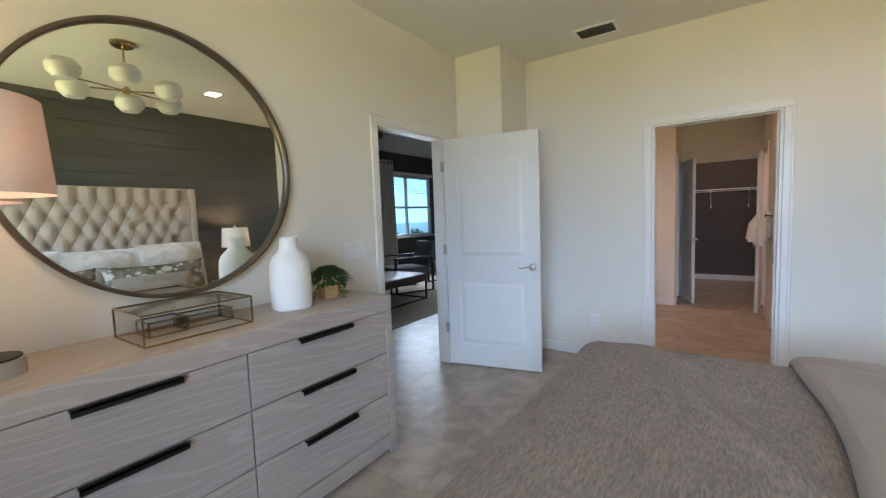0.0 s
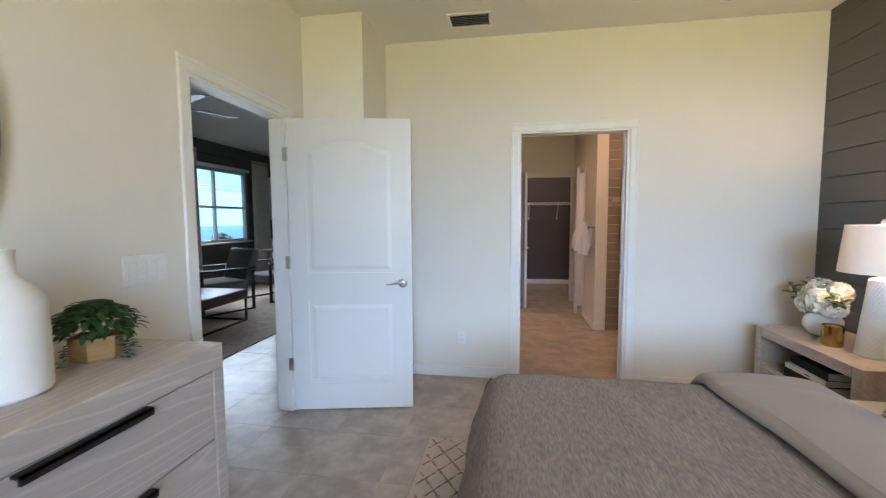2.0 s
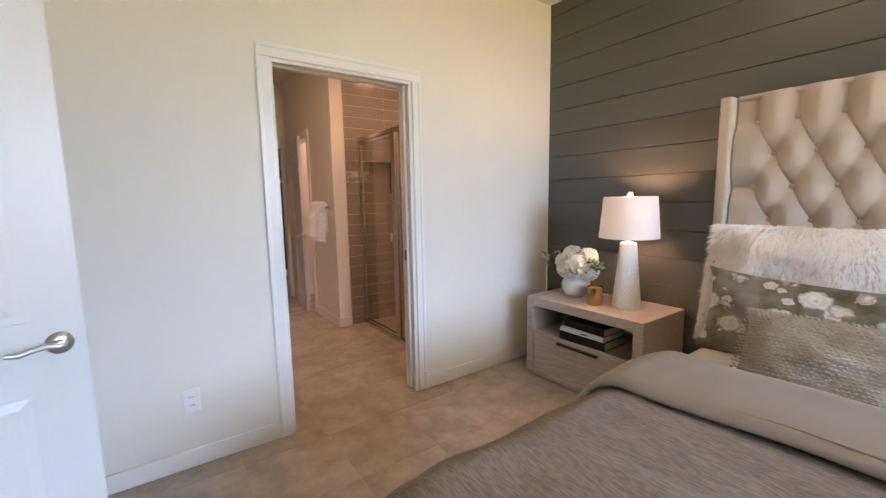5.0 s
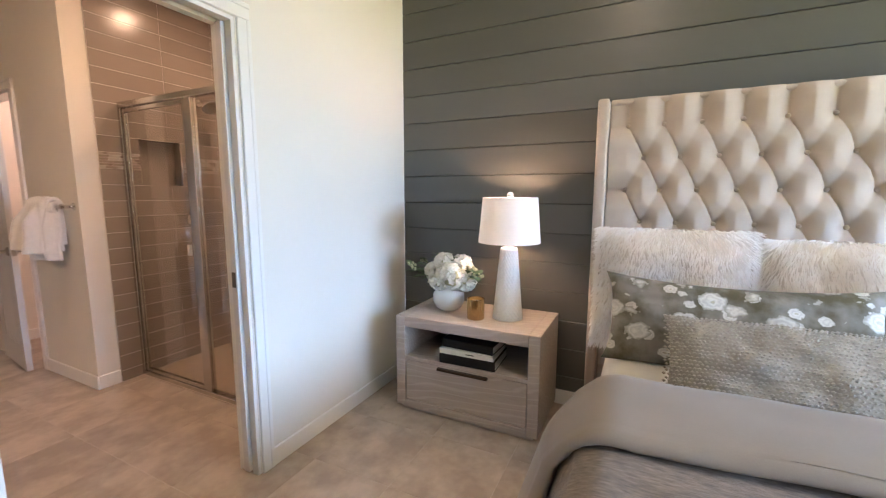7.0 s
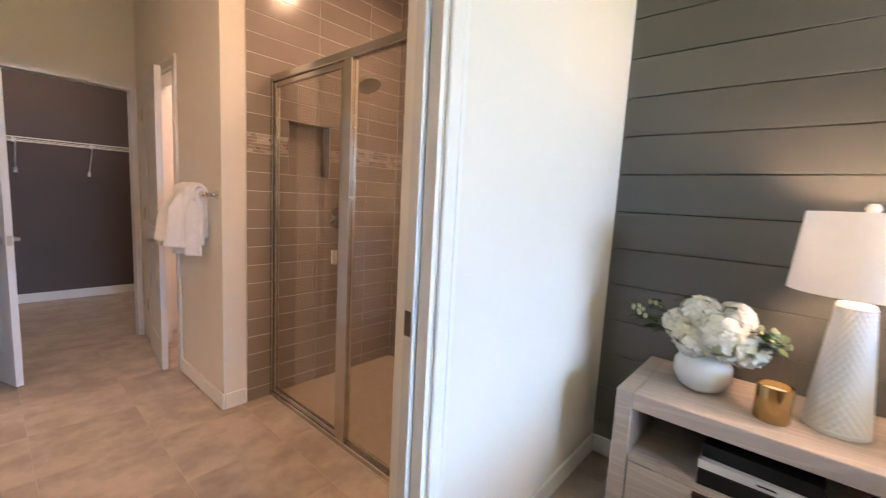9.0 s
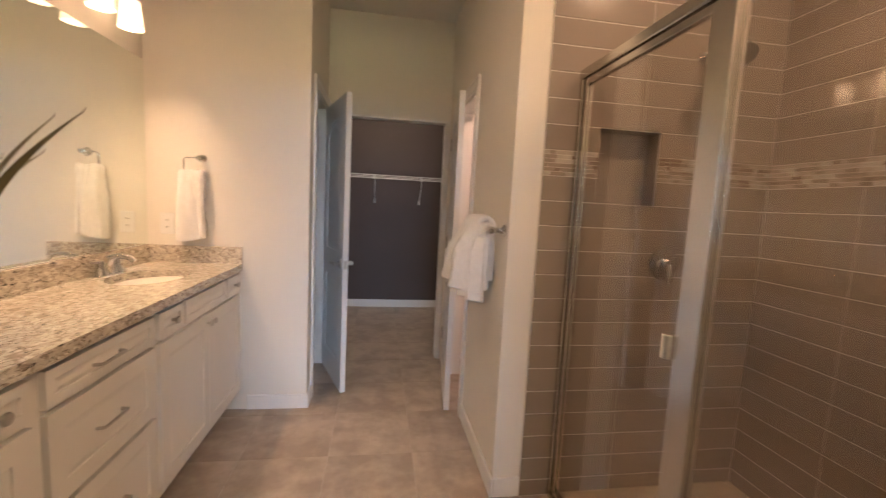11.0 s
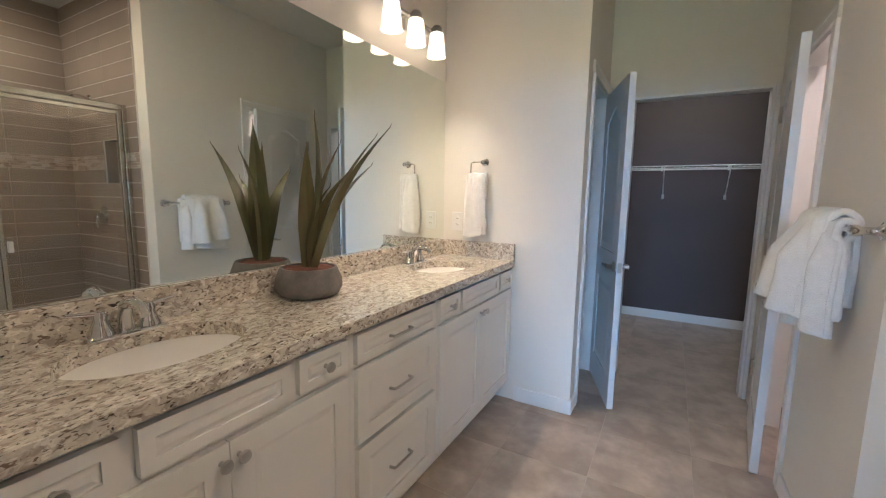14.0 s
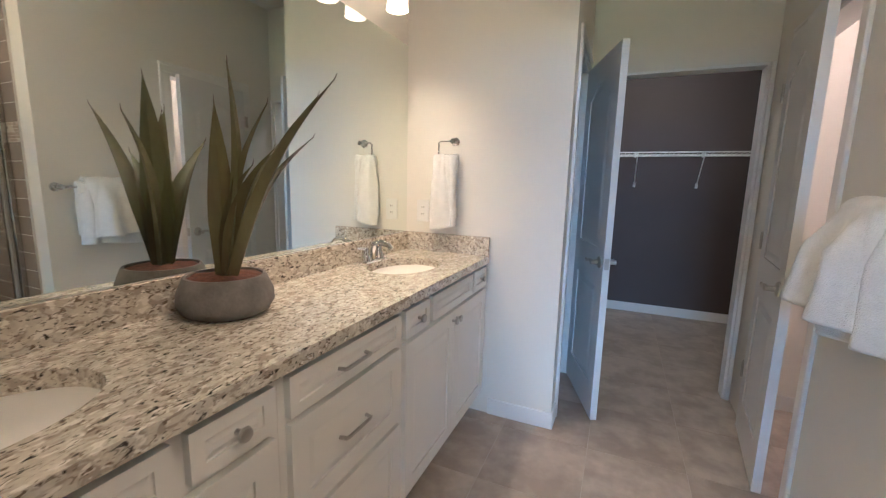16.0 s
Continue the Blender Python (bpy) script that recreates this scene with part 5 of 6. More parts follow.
AGAVE = shader("agave_leaf", (0.18, 0.185, 0.07), 0.42, second=(0.11, 0.08, 0.045), scale=4, mix=0.6, per_object=0.18, fine=50, grain=0.12, bump=0.15, bump_scale=60, stretch=(3, 3, 0.6))
TIP = shader("agave_tip", (0.08, 0.04, 0.02), 0.6)
for k, (dx, dy, h, w) in enumerate(((0.055, -0.047, 0.61, 0.08), (0.04, 0.01, 0.73, 0.10), (0.09, 0.09, 0.63, 0.08), (0.37, 0.03, 0.66, 0.062), (0.11, 0.25, 0.55, 0.075), (0.04, 0.19, 0.52, 0.095), (0.17, 0.03, 0.49, 0.075), (0.20, 0.17, 0.66, 0.07), (0.07, 0.05, 0.45, 0.08))):
    n = 14
    root = Vector((dx * 0.07, dy * 0.07, 0.092))
    tip = Vector((dx, dy, 0.94 * h))
    flat = Vector((dx, dy, 0))
    outw = Vector((-0.764, -0.645, 0)) if k == 1 else flat.normalized() if flat.length > 0.06 else Vector((math.cos(k * 2.1), math.sin(k * 2.1), 0))
    side = Vector((0, 0, 1)).cross(outw).normalized()
    bm = bmesh.new()
    rings = []
    for i in range(n + 1):
        t = i / n
        c = root.lerp(tip, t) + Vector((0, 0, 0.045 * math.sin(t * math.pi))) - outw * 0.02 * math.sin(t * math.pi)
        ww = w * (0.62 + 0.95 * t) if t < 0.3 else w * 0.905 * (1 - ((t - 0.3) / 0.7) ** 1.35)
        ww = max(ww, 0.0015)
        th = 0.012 * (1 - 0.8 * t)
        rings.append([bm.verts.new(c + p) for p in (side * ww / 2 - outw * 0.2 * ww, outw * 0 - outw * th * 0.1, -side * ww / 2 - outw * 0.2 * ww, outw * th)])
    for a, b in zip(rings, rings[1:]):
        for j in range(4):
            bm.faces.new((a[j], a[(j + 1) % 4], b[(j + 1) % 4], b[j]))
    lf = part("leaf", bm, AGAVE, ag, "", True)
    part("thorn", tube([tip - Vector((0, 0, 0.002)), tip + (tip - root).normalized() * 0.018], [0.0016, 0.0004], 5), TIP, lf)

# ---- bathroom: towels ----
TERRY = shader("white_terry", (0.82, 0.81, 0.79), 0.95, second=(0.76, 0.75, 0.73), scale=30, fine=200, grain=0.06, bump=0.7, bump_scale=260, sheen=0.5)
tb = thing("towel_bar", "chrome towel bar on the bathroom wall", "towel bar", (XR, 0, 1.245))
for y in (5.66, 6.117):
    post = part("post", lathe([(0, 0), (0.026, 0), (0.026, 0.006), (0.016, 0.012), (0.012, 0.02), (0.012, 0.05), (0.017, 0.056), (0.017, 0.072), (0.01, 0.078), (0, 0.079)], 24), CHROME, tb, "", True)
    post.matrix_basis = pose(0, y, 0, 0, -90, 0)
part("rail", tube([(-0.062, 5.66, 0), (-0.062, 6.117, 0)], 0.009, 14), CHROME, tb)


def towel(name, label, origin, width, front, back, folds, seed, thick=0.018, turn=0, taper=0.0, radius=0.014, flare=0.0, fan=0.0, slant=0.0):
    """A towel over a rail that runs along y: front hangs on the -x side, back on the +x side."""
    t = thing(name, label, "towel", origin, "", "", turn)
    total = front + back + math.pi * radius

    def fn(u, v):
        s = u * total
        a = v * 2 - 1
        wave = 0.5 + 0.5 * math.sin(folds * math.pi * v + seed + 0.7 * math.sin(3 * v + seed))
        if s < front:
            drop = front - s
            f = min(1, drop / 0.12)
            x, z = -radius - thick * (0.4 + wave * 1.5 * f), -drop
        elif s < front + math.pi * radius:
            an = (s - front) / radius
            x, z = -radius * math.cos(an) - thick * 0.4 * math.cos(an), radius * math.sin(an) + 0.006 * wave
            drop = 0
        else:
            drop = s - front - math.pi * radius
            x, z = radius + thick * 0.3, -drop
        f = min(1, drop / 0.15)
        y = a * width / 2 * (1 - taper * (1 - f)) + 0.012 * math.sin(seed + 5 * v + 4 * drop) * f
        z += 0.012 * math.sin(4 * v + seed) * (drop / max(front, 0.01))
        if s < front:
            x -= flare * drop * (0.35 + 0.65 * v)
            y += fan * drop * v
            z += slant * v * drop / front
        e = min(1, min(v, 1 - v) / 0.16)
        e = e * e * (3 - 2 * e)
        x = x * ((0.12 if drop > 0.03 else 0.55) * (1 - e) + e) + noise.noise(Vector((a * 3, drop * 6, seed))) * 0.006
        return (x, y, z)
    p = part("cloth", grid(fn, 60, 70), TERRY, t, "", True)
    mod = p.modifiers.new("thickness", "SOLIDIFY")
    mod.thickness, mod.offset = 0.022, 0
    return t


towel("bath_towel", "white terry bath towel draped over the bar", (XR - 0.062, 5.90, 1.248), 0.36, 0.36, 0.30, 4, 0.6, 0.03, taper=0.1, radius=0.016, flare=0.05)
towel("hand_towel", "folded white hand towel draped over the bath towel", (XR - 0.062, 5.90, 1.258), 0.29, 0.33, 0.27, 5, 2.2, 0.04, taper=0.1, radius=0.036, flare=0.14, fan=0.05, slant=0.06)
tr = thing("towel_ring", "chrome open-ring towel holder on the wall", "towel ring", (-1.065, YV, 1.545))
post = part("post", lathe([(0, 0), (0.024, 0), (0.024, 0.006), (0.013, 0.014), (0.011, 0.04), (0.014, 0.052), (0, 0.054)], 20), CHROME, tr, "", True)
post.matrix_basis = pose(0, 0, 0, 90)
part("ring", tube([(0, -0.045, 0), (-0.07, -0.045, 0.0), (-0.082, -0.045, -0.01), (-0.082, -0.045, -0.085), (-0.07, -0.045, -0.095), (0.03, -0.045, -0.095)], 0.0045, 10), CHROME, tr, "", True)
towel("hand_towel", "white hand towel hanging from the ring", (-1.102, YV - 0.045, 1.45), 0.145, 0.375, 0.33, 3, 1.4, 0.014, turn=90, taper=0.12)

# ---- bathroom: shower ----
sw = thing("shower_enclosure", "framed glass shower door and panel in chrome", "shower", (XS, 0, 0))
SY0, SYM, SY1, SZ0, SZ1 = YB + 0.002, 4.845, YT - 0.012, 0.008, 1.945
part("curb", boxes((-0.026, SY0, 0.0, 0.055, SY1, SZ0), b=0.003), GROUT, sw, "low tiled curb")
part("sill", boxes((-0.022, SY0, SZ0, 0.022, SY1, SZ0 + 0.03), b=0.003), SATIN, sw)
part("header", boxes((-0.022, SY0, SZ1 - 0.04, 0.022, SY1, SZ1), b=0.004), SATIN, sw)
for y, w in ((SY0, 0.03), (SY1 - 0.03, 0.03), (SYM - 0.045, 0.062)):
    part("upright", boxes((-0.02, y, SZ0 + 0.03, 0.02, y + w, SZ1 - 0.04), b=0.003), SATIN, sw)


def pane_material():
    m = thin_glass("shower_pane", (0.93, 0.92, 0.90), 0.05)
    return m


SPANE = pane_material()
dr = part("door", boxes((-0.013, SYM + 0.02, SZ0 + 0.03, 0.013, SYM + 0.045, SZ1 - 0.045), (-0.013, SY1 - 0.06, SZ0 + 0.03, 0.013, SY1 - 0.034, SZ1 - 0.045), (-0.013, SYM + 0.045, SZ0 + 0.03, 0.013, SY1 - 0.06, SZ0 + 0.055), (-0.013, SYM + 0.045, SZ1 - 0.07, 0.013, SY1 - 0.06, SZ1 - 0.045), b=0.002), SATIN, sw, "chrome framed swinging door")
p = part("pane", boxes((-0.003, SYM + 0.045, SZ0 + 0.055, 0.003, SY1 - 0.06, SZ1 - 0.07)), SPANE, dr, "clear glass")
p.visible_shadow = False
part("handle", boxes((-0.032, SYM + 0.05, 0.94, -0.012, SYM + 0.06, 1.01), (-0.032, SYM + 0.05, 0.94, -0.024, SYM + 0.075, 1.01), b=0.003), TRIM, dr, "white plastic handle")
p = part("pane", boxes((-0.003, SY0 + 0.03, SZ0 + 0.03, 0.003, SYM - 0.045, SZ1 - 0.04)), SPANE, sw, "clear glass")
p.visible_shadow = False
part("shower_pan", boxes((0.056, YB + 0.002, 0.0, XB - XS - 0.004, YT - 0.014, 0.012)), shader("pan_mosaic", (0.42, 0.35, 0.28), 0.5, second=(0.34, 0.28, 0.22), scale=25, bump=0.2), sw, "beige shower floor")

hd = thing("wall_shower", "chrome rain shower on a bent wall arm", "shower", (1.37, YT - 0.012, 2.05))
part("flange", lathe([(0, 0), (0.03, 0), (0.028, 0.008), (0, 0.012)], 20, turn=Matrix.Rotation(radians(90), 4, "X")), CHROME, hd, "", True)
part("arm", tube([(0, 0, 0), (0, -0.05, 0.012), (0, -0.10, 0.012), (0, -0.15, -0.015)], 0.009, 12), CHROME, hd, "", True)
part("head", lathe([(0.0, 0.03), (0.02, 0.025), (0.03, 0.0), (0.075, -0.012), (0.078, -0.024), (0, -0.028)], 32, centre=(0, -0.165, -0.035), turn=Matrix.Rotation(radians(-28), 4, "X")), NICKEL, hd, "", True)
va = thing("shower_valve", "chrome shower valve with lever handle", "shower valve", (1.28, YT - 0.012, 1.125))
part("escutcheon", lathe([(0, 0), (0.075, 0), (0.072, 0.008), (0.03, 0.014), (0.026, 0.05), (0, 0.052)], 32, turn=Matrix.Rotation(radians(90), 4, "X")), CHROME, va, "", True)
part("lever", tube([(0, -0.045, 0), (0.0, -0.055, -0.05), (0.0, -0.05, -0.09)], [0.014, 0.011, 0.008], 12), CHROME, va, "", True)

# ---- closet ----
WIRE = shader("white_wire", (0.80, 0.80, 0.80), 0.4)
ws = thing("wire_shelf", "white wire closet shelf with hanging rod", "shelf", (0, 0, 1.665))
part("front_rail", tube([(-1.59, 8.81, 0), (1.69, 8.81, 0)], 0.006, 8), WIRE, ws)
part("hanging_rod", tube([(-1.59, 8.805, -0.035), (1.69, 8.805, -0.035)], 0.007, 8), WIRE, ws)
part("back_rail", tube([(-1.59, 9.11, 0), (1.69, 9.11, 0)], 0.004, 8), WIRE, ws)
wire = bpy.data.meshes.new("deck_wire")
bm = tube([(0, 8.81, 0.004), (0, 9.11, 0.004)], 0.0018, 5)
bm.to_mesh(wire)
bm.free()
wire.materials.append(WIRE)
for i in range(82):
    share("deck_wire", wire, ws, Matrix.Translation((-1.57 + 0.04 * i, 0, 0)))
for x in (-0.55, -0.10, 0.46, 1.0):
    part("brace", tube([(x, 8.82, 0), (x, 8.825, -0.02), (x, 9.105, -0.30)], 0.005, 8), WIRE, ws)
    part("rod_clip", tube([(x - 0.02, 8.805, 0.0), (x - 0.02, 8.80, -0.05)], 0.008, 8), WIRE, ws)
    part("foot", boxes((x - 0.012, 9.1, -0.33, x + 0.012, 9.118, -0.28), b=0.002), WIRE, ws)

# ---- living room seen through the doorway ----
lw = structure(thing("window_2", "white framed window with half-raised blinds", "window", (XO - 0.08, 0, 0)), "white framed window with half-raised blinds", "window")
for y in (O0, 7.48, O1 - 0.05):
    part("mullion", boxes((-0.03, y, OZ0, 0.03, y + 0.05, OZ1)), TRIM, lw)
for z in (OZ0, 1.58, OZ1 - 0.05):
    part("rail", boxes((-0.028, O0, z, 0.028, O1, z + 0.05)), TRIM, lw)
part("window_sill", boxes((0.06, O0 - 0.04, OZ0 - 0.03, 0.13, O1 + 0.04, OZ0), b=0.005), TRIM, lw)
part("window_casing", boxes((0.08, O0 - 0.02, OZ1, 0.095, O1 + 0.06, OZ1 + 0.07), b=0.003), TRIM, lw)
slat = bpy.data.meshes.new("blind_slat")
bm = boxes((-0.012, O0 + 0.02, 0, 0.012, O1 - 0.02, 0.003))
bm.to_mesh(slat)
bm.free()
slat.materials.append(TRIM)
for i in range(9):
    share("blind_slat", slat, lw, Matrix.Translation((0.045, 0, OZ1 - 0.04 - 0.045 * i)) @ Matrix.Rotation(radians(25), 4, "Y"))

CURT = shader("ivory_curtain", (0.66, 0.62, 0.54), 0.9, scale=6, fine=250, grain=0.06, bump=0.2, bump_scale=200)


def curtain(y0, y1, label):
    c = thing("curtain", label, "curtain", (XO + 0.1, 0, 0), "window curtains")

    def fn(u, v):
        y = y0 + (y1 - y0) * u
        return (0.035 * math.sin(u * 2 * math.pi * 5.5) * (1 - 0.3 * v) + 0.01 * noise.noise(Vector((u * 9, v * 3, 2))), y, 0.02 + 2.60 * v)
    p = part("panel", grid(fn, 90, 14), CURT, c, "", True)
    mod = p.modifiers.new("thickness", "SOLIDIFY")
    mod.thickness = 0.004
    for k in range(6):
        g = part("grommet", lathe([(0.022, -0.003), (0.03, -0.003), (0.03, 0.003), (0.022, 0.003)], 16), BLACK, c)
        g.matrix_basis = pose(0.0, y0 + (y1 - y0) * (k + 0.5) / 6, 2.56, 90, 0, 90)


curtain(6.3, 6.9, "ivory grommet curtain beside the living room window")
curtain(8.44, 9.02, "ivory grommet curtain beside the living room window")
cr = thing("curtain_rod", "black metal curtain rod", "curtain rod", (XO + 0.1, 0, 2.56))
part("rod", tube([(0, 6.2, 0), (0, 9.1, 0)], 0.012, 10), BLACK, cr)
for y in (6.25, 9.06):
    part("bracket", tube([(0, y, 0), (-0.1, y, 0)], 0.008, 8), BLACK, cr)

GREY = shader("grey_upholstery", (0.17, 0.155, 0.145), 0.9, second=(0.14, 0.128, 0.12), scale=12, fine=220, grain=0.15, bump=0.3, bump_scale=250)
LEATHER = shader("brown_leather", (0.10, 0.055, 0.04), 0.45, second=(0.07, 0.038, 0.028), scale=9, bump=0.25, bump_scale=120)


def armchair(at, turn):
    c = thing("armchair", "grey upholstered armchair on a black metal sled frame", "chair", at, "living room armchairs", "", turn)
    seat = part("seat", boxes((-0.33, -0.34, 0.30, 0.33, 0.36, 0.45), b=0.04, seg=4), GREY, c, "", True)
    bm = boxes((-0.33, -0.06, 0, 0.33, 0.07, 0.50), b=0.04, seg=4)
    back = part("backrest", bm, GREY, c, "", True)
    back.matrix_basis = pose(0, 0.36, 0.42, -16)
    for s in (-0.37, 0.37):
        part("side_frame", boxes((s - 0.014, -0.36, 0.0, s + 0.014, -0.32, 0.62), (s - 0.014, -0.32, 0.0, s + 0.014, 0.42, 0.025), (s - 0.014, 0.38, 0.025, s + 0.014, 0.42, 0.60)), BLACK, c, "black metal frame")
        part("armrest", boxes((s - 0.028, -0.37, 0.62, s + 0.028, 0.44, 0.645), b=0.006), BLACK, c)
    return c


armchair((-4.85, 5.88, 0.006), -25)
armchair((-4.5, 6.95, 0.006), -25)
ot = thing("ottoman", "brown tufted leather ottoman on a black metal base", "ottoman", (-4.38, 4.80, 0.006), "", "", 0)
part("cushion", boxes((-0.42, -0.62, 0.30, 0.42, 0.62, 0.43), b=0.03, seg=4), LEATHER, ot, "buttoned leather top", True)
for s in (-0.6, 0.6):
    part("leg_frame", boxes((-0.40, s - 0.012, 0, 0.40, s + 0.012, 0.024), (-0.40, s - 0.012, 0.024, -0.376, s + 0.012, 0.30), (0.376, s - 0.012, 0.024, 0.40, s + 0.012, 0.30)), BLACK, ot)
for s in (-0.388, 0.388):
    part("floor_bar", boxes((s - 0.012, -0.588, 0, s + 0.012, 0.588, 0.024)), BLACK, ot)
lr = thing("living_rug", "tan woven herringbone rug with a dark edge", "rug")
LRUG = shader("herringbone_rug", (0.74, 0.61, 0.48), 0.95, second=(0.52, 0.41, 0.32), scale=7, fine=60, grain=0.2, bump=0.5, bump_scale=90, stretch=(3, 1, 1))
part("woven_field", boxes((-5.8, 3.5, -0.001, -3.25, 8.6, 0.005)), LRUG, lr)
part("edge", boxes((-3.25, 3.5, -0.001, -3.235, 8.6, 0.006)), RUGL, lr)
fan = thing("ceiling_fan", "black ceiling fan with flat blades", "ceiling fan", (-4.09, 4.47, CEIL_Z))
part("rod", tube([(0, 0, 0), (0, 0, -0.2)], 0.02, 12), BLACK, fan)
part("canopy", lathe([(0, 0), (0.07, 0), (0.05, -0.05), (0, -0.052)], 24), BLACK, fan, "", True)
part("motor", lathe([(0, -0.18), (0.10, -0.19), (0.11, -0.26), (0.07, -0.31), (0, -0.315)], 28), BLACK, fan, "", True)
for k in range(4):
    b = part("blade", boxes((0.1, -0.065, -0.006, 0.66, 0.065, 0.002), b=0.003), BLACK, fan)
    b.matrix_basis = pose(0, 0, -0.225, 8, 0, 63 + 90 * k)

kc = thing("kitchen_wall_cabinet", "white kitchen wall cabinet", "cabinet", (-5.66, 9.6, 1.35), "", "", 90)
for x in (-0.45, 0.0, 0.45):
    part("door", boxes((x + 0.005, -0.02, 0.0, x + 0.445, 0, 0.98), b=0.004), CABINET, kc)
part("body", boxes((-0.45, 0.001, 0.0, 0.9, 0.33, 0.98)), CABINET, kc)
kb = thing("kitchen_counter", "white kitchen base cabinet with pale top", "cabinet", (-5.5, 9.6, 0.0), "", "", 90)
part("body", boxes((-0.45, 0, 0.0, 0.9, 0.5, 0.88)), CABINET, kb)
part("top", boxes((-0.47, -0.03, 0.881, 0.92, 0.5, 0.92), b=0.004), PAPER, kb)
part("tiled_backsplash", boxes((-0.45, 0.485, 0.921, 0.9, 0.499, 1.41)), STILE, kb, "brown tiled backsplash")
WOODT = shader("warm_wood", (0.33, 0.20, 0.11), 0.45, second=(0.24, 0.14, 0.07), scale=3, stretch=(1, 8, 8))
dt = thing("dining_table", "round-edged wooden dining table", "table", (-5.0, 8.6, 0))
part("tabletop", boxes((-0.5, -0.5, 0.71, 0.5, 0.5, 0.75), b=0.01), WOODT, dt)
for x in (-0.42, 0.42):
    for y in (-0.42, 0.42):
        part("leg", boxes((x - 0.03, y - 0.03, 0, x + 0.03, y + 0.03, 0.71), b=0.004), WOODT, dt)
BLUE = shader("blue_seat", (0.22, 0.30, 0.36), 0.8)
dc = thing("dining_chair", "wooden dining chair with pale blue seat", "chair", (-4.55, 7.95, 0))
part("seat", boxes((-0.22, -0.22, 0.42, 0.22, 0.22, 0.48), b=0.02, seg=3), BLUE, dc, "pale blue padded seat", True)
part("backrest", boxes((-0.2, -0.22, 0.72, 0.2, -0.19, 0.86), b=0.01), WOODT, dc)
for x in (-0.2, 0.2):
    part("leg", boxes((x - 0.018, 0.17, 0, x + 0.018, 0.206, 0.42)), WOODT, dc)
    part("back_post", boxes((x - 0.018, -0.22, 0, x + 0.018, -0.19, 0.86)), WOODT, dc)

# ---- outside ----
LAWN = shader("lawn", (0.07, 0.13, 0.03), 0.9, second=(0.045, 0.085, 0.02), scale=3, bump=0.5)
structure(part("ground", boxes((-600, -600, -0.5, -6.2, 600, -0.2), (-6.2, -600, -0.5, 600, -1.6, -0.2)), LAWN), "green lawn outside the house", "ground")
WATER = shader("lake_water", (0.12, 0.30, 0.40), 0.3, second=(0.09, 0.25, 0.34), scale=0.4, bump=0.3, bump_scale=2)
structure(part("water", boxes((-78.9, -100, -0.4, -19, 200, -0.192)), WATER), "calm blue lake beyond the lawn", "water")
# added panel that glows, so the window view and its floor reflection look bright
BACK_GLOW = shader("backdrop_glow", (0.3, 0.5, 0.65), 0.9, emit=(0.26, 0.62, 0.92), emit_power=2.0)
structure(part("backdrop", boxes((-80, -60, -0.2, -79, 120, 18)), BACK_GLOW), "glowing blue panel standing for the bright distance beyond the lawn", "backdrop")
BUSH = shader("shrub_leaf", (0.05, 0.10, 0.03), 0.8, second=(0.025, 0.055, 0.015), scale=12)
rng = random.Random(12)
for k in range(7):
    s = thing("shrub", "low green shrub on the lawn", "shrub", (-14.5 - rng.uniform(0, 2.5), 15 + 1.5 * k, -0.2), "garden shrubs")
    bm = bmesh.new()
    for i in range(260):
        d = Vector((rng.gauss(0, 1), rng.gauss(0, 1), abs(rng.gauss(0, 1)))).normalized() * rng.uniform(0.25, 0.6)
        leaf_bm(bm, d + Vector((0, 0, 0.25)), (rng.uniform(-1, 1), rng.uniform(-1, 1), rng.uniform(0, 1)), 0.16, 0.08, 0.3, 2)
    part("crown", bm, BUSH, s)
    part("stem", tube([(0, 0, 0), (0, 0, 0.5)], [0.03, 0.015], 6), WOODT, s)

# ---- tiles ----
PX, TX0, TY0 = 0.443, -2.03, 2.865
tile = bpy.data.meshes.new("tile")
bm = bmesh.new()
add_box(bm, 0.0013, 0.0013, -0.008, PX - 0.0013, PX - 0.0013, 0.0, b=0.0007)
bm.to_mesh(tile)
bm.free()
tile.materials.append(TILE)
floor_ob = bpy.data.objects["floor"]
rng = random.Random(4)
for i in range(-9, 9):
    for j in range(-9, 16):
        x, y = TX0 + PX * i, TY0 + PX * j
        if x > 1.85 or y > 9.1 or (x < -2.2 and (y < 1.4 or y > 7.0)) :
            continue
        if x + PX < -3.2 and y > 3.5:
            continue
        if y < -1.2 or (y + PX < 0 and x < -1.2):
            continue
        if x > -2.1 and x + PX < XM - 0.1 and y > 4.1:
            continue
        share("tile", tile, floor_ob, pose(x, y, 0.0004 * rng.uniform(-1, 1)))

RZ, TL = 0.109, 0.395


def tile_mesh(name, w, h, d=0.010):
    me = bpy.data.meshes.new(name)
    bm = boxes((0.0012, 0, 0.0018, w - 0.0012, d, h - 0.0018), b=0.0015)
    bm.to_mesh(me)
    bm.free()
    me.materials.append(STILE)
    return me


NI0, NI1, NIZ0, NIZ1 = 0.911, 1.203, 1.389, 1.716
shower_side, shower_back = bpy.data.objects["wall_shower_side"], bpy.data.objects["wall_shower_back"]
part("grout_bed", boxes((XR + 0.13, YT - 0.0112, 0, NI0, YT - 0.0005, CEIL_Z), (NI1, YT - 0.0112, 0, XB, YT - 0.0005, CEIL_Z), (NI0, YT - 0.0112, 0, NI1, YT - 0.0005, NIZ0), (NI0, YT - 0.0112, NIZ1, NI1, YT - 0.0005, CEIL_Z)), SGROUT, shower_side, "pale grout")
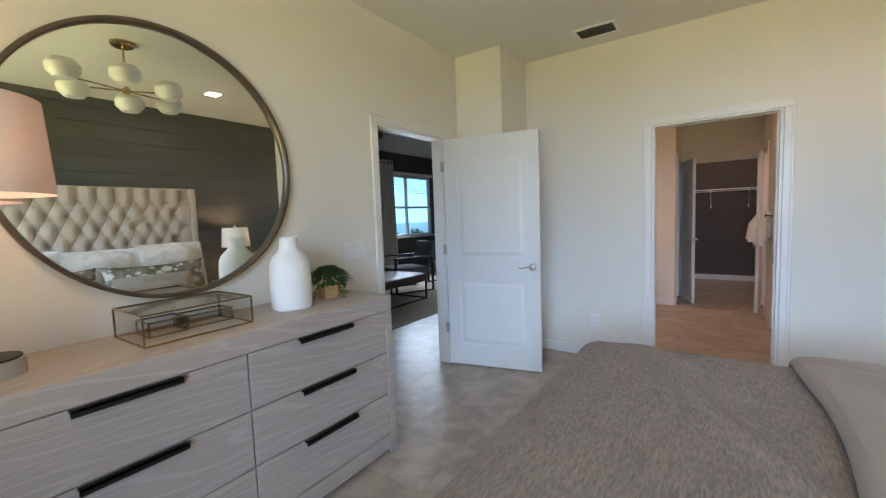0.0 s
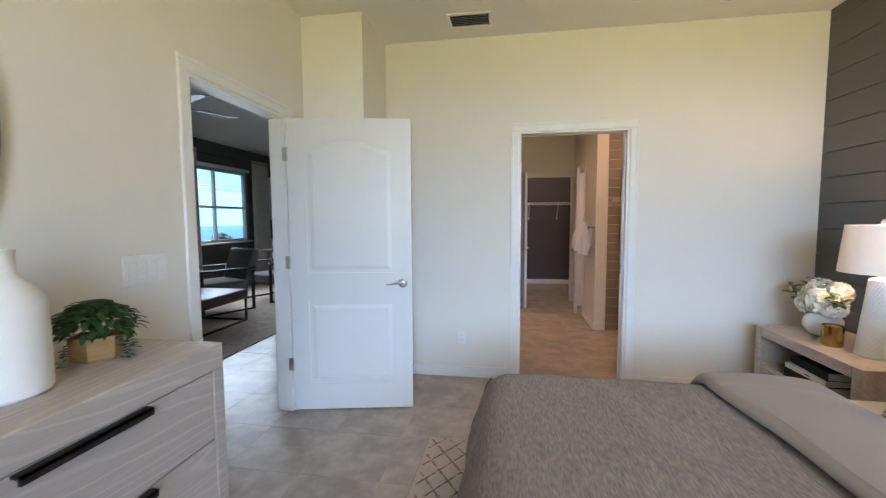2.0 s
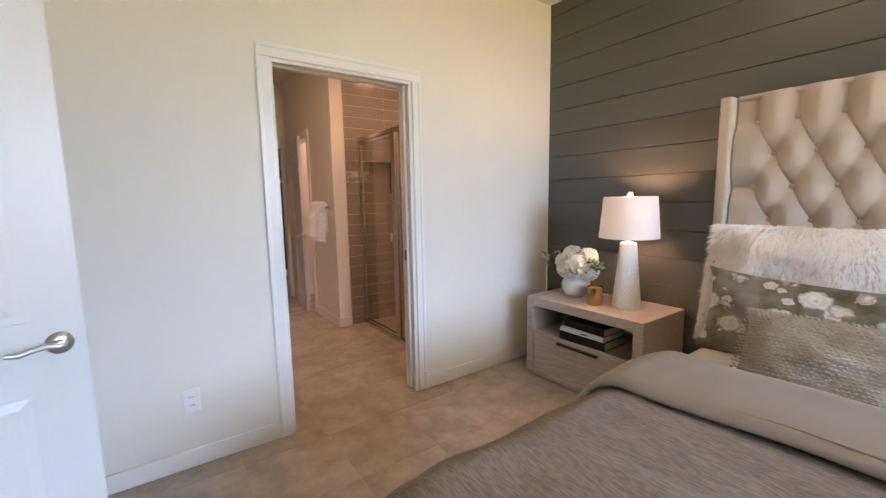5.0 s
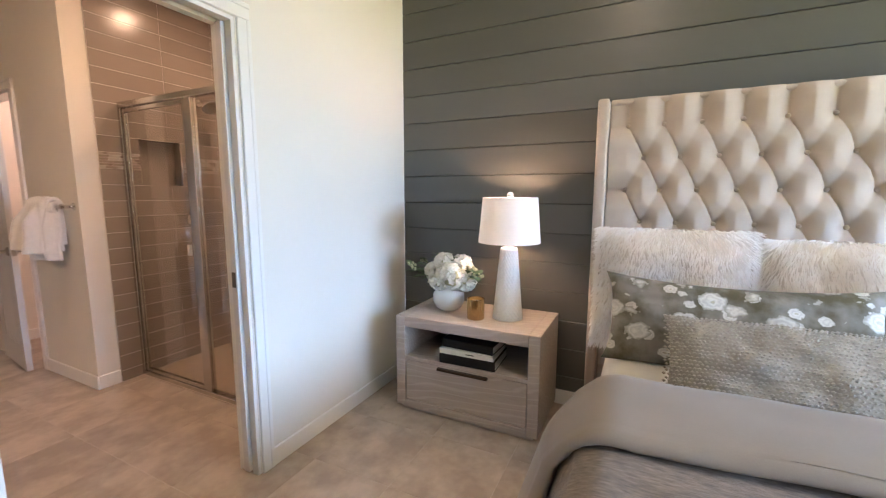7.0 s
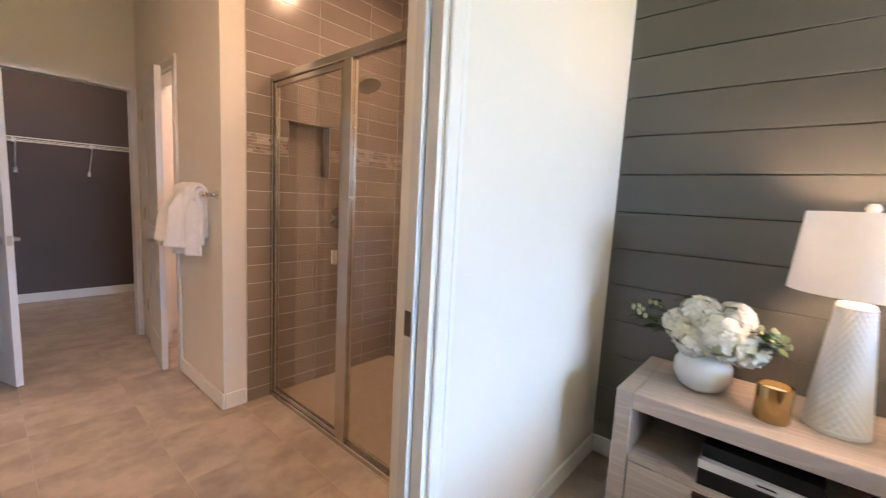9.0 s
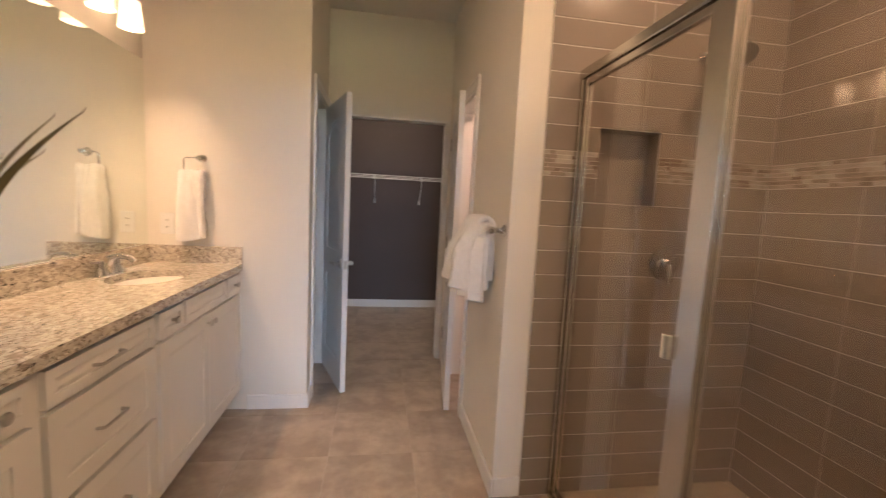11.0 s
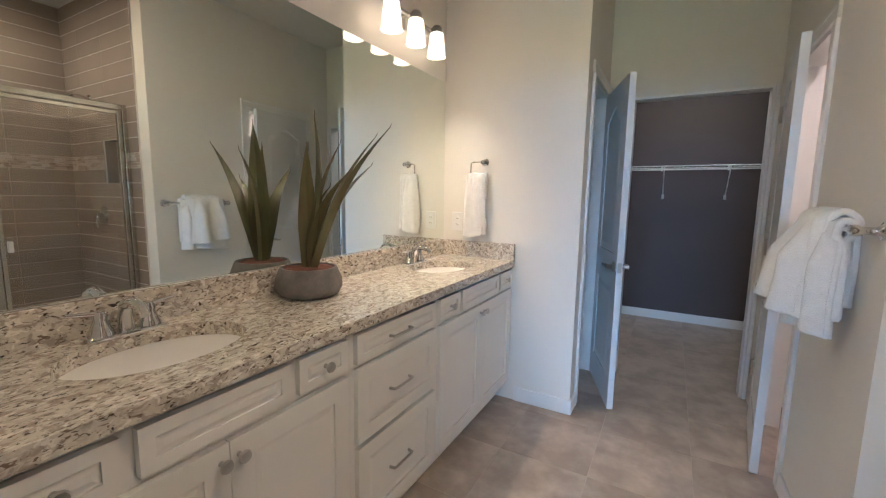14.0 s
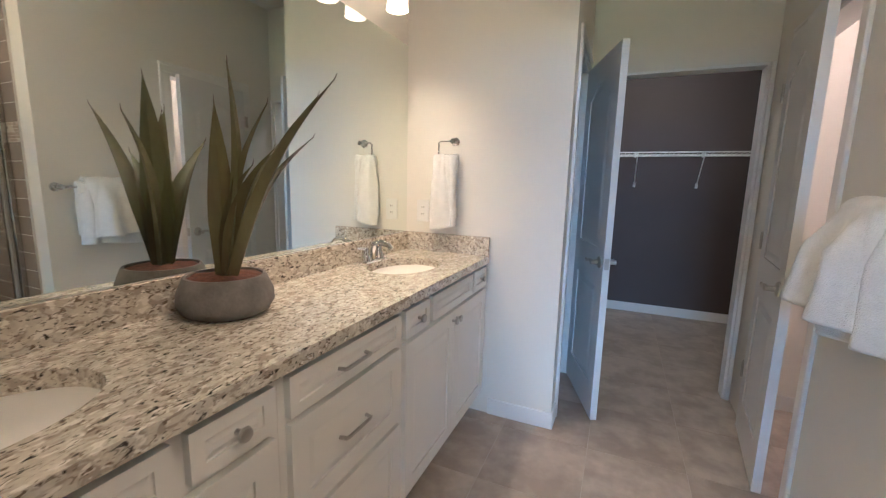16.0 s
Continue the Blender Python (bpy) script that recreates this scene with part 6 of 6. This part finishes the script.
part("grout_bed", boxes((XB + 0.0008, YB, 0, XB + 0.0115, YT - 0.0115, CEIL_Z)), SGROUT, shower_back, "pale grout")
cache = {}


def piece(w, h):
    key = (round(w, 3), round(h, 3))
    if key not in cache:
        cache[key] = tile_mesh("wall_tile", w, h)
    return cache[key]


STONE = [shader("mosaic_" + n, c, 0.3, second=tuple(k * 0.8 for k in c), scale=30) for n, c in (("pale", (0.42, 0.37, 0.32)), ("taupe", (0.30, 0.25, 0.21)), ("white", (0.48, 0.45, 0.41)), ("brown", (0.22, 0.16, 0.125)))]


def mosaic(parent, place, length, z0, z1, seed):
    """Rows of small glass and stone slips, joined by colour."""
    rng = random.Random(seed)
    bms = [bmesh.new() for s in STONE]
    rows = 6
    hgt = (z1 - z0) / rows
    for r in range(rows):
        u = 0.0
        while u < length - 0.004:
            w = min(rng.uniform(0.02, 0.075), length - u)
            add_box(bms[rng.choice((0, 0, 1, 1, 2, 3))], u + 0.0008, 0, z0 + hgt * r + 0.0008, u + w - 0.0008, rng.uniform(0.009, 0.0115), z0 + hgt * (r + 1) - 0.0008)
            u += w
    for b, s in zip(bms, STONE):
        o = part("mosaic_slips", b, s, parent)
        o.matrix_basis = place
        tagged(o, kind="stuff")


for k in range(27):
    z0 = -0.028 + RZ * k
    z1 = min(z0 + RZ, CEIL_Z - 0.001)
    z0 = max(z0, 0.001)
    if z1 - z0 < 0.02:
        continue
    band = 1.45 < z0 < 1.55
    xs = [XR + 0.13, 1.115, 1.51, XB]
    if band:
        mosaic(shower_side, pose(XR + 0.13, YT - 0.003, 0) @ Matrix.Diagonal((1, -1, 1, 1)), NI0 - XR - 0.13, z0, z1, 3)
        mosaic(shower_side, pose(NI1, YT - 0.003, 0) @ Matrix.Diagonal((1, -1, 1, 1)), XB - NI1, z0, z1, 4)
        mosaic(shower_back, pose(XB + 0.009, YB, 0, 0, 0, 90), YT - YB - 0.01, z0, z1, 5)
        continue
    for a, c in zip(xs, xs[1:]):
        for a2, c2 in ((a, min(c, NI0)), (max(a, NI1), c)) if NIZ0 - 0.02 < z0 < NIZ1 - 0.02 else ((a, c),):
            if c2 - a2 > 0.01:
                share("wall_tile", piece(c2 - a2, z1 - z0), shower_side, pose(a2, YT - 0.003, z0) @ Matrix.Diagonal((1, -1, 1, 1)))
    y = YT - 0.012
    while y > YB:
        ln = min(TL, y - YB)
        if ln > 0.02:
            share("wall_tile", piece(ln, z1 - z0), shower_back, pose(XB + 0.009, y - ln, z0, 0, 0, 90))
        y -= TL
niche = thing("shower_niche", "recessed tiled shower niche", "niche", (0, YT, 0))
part("back", boxes((NI0, 0.078, NIZ0, NI1, 0.085, NIZ1)), STILE, niche)
part("lining", boxes((NI0 - 0.008, 0.0, NIZ0 - 0.008, NI0, 0.085, NIZ1 + 0.008), (NI1, 0.0, NIZ0 - 0.008, NI1 + 0.008, 0.085, NIZ1 + 0.008), (NI0, 0.0, NIZ0 - 0.008, NI1, 0.085, NIZ0), (NI0, 0.0, NIZ1, NI1, 0.085, NIZ1 + 0.008)), STILE, niche)
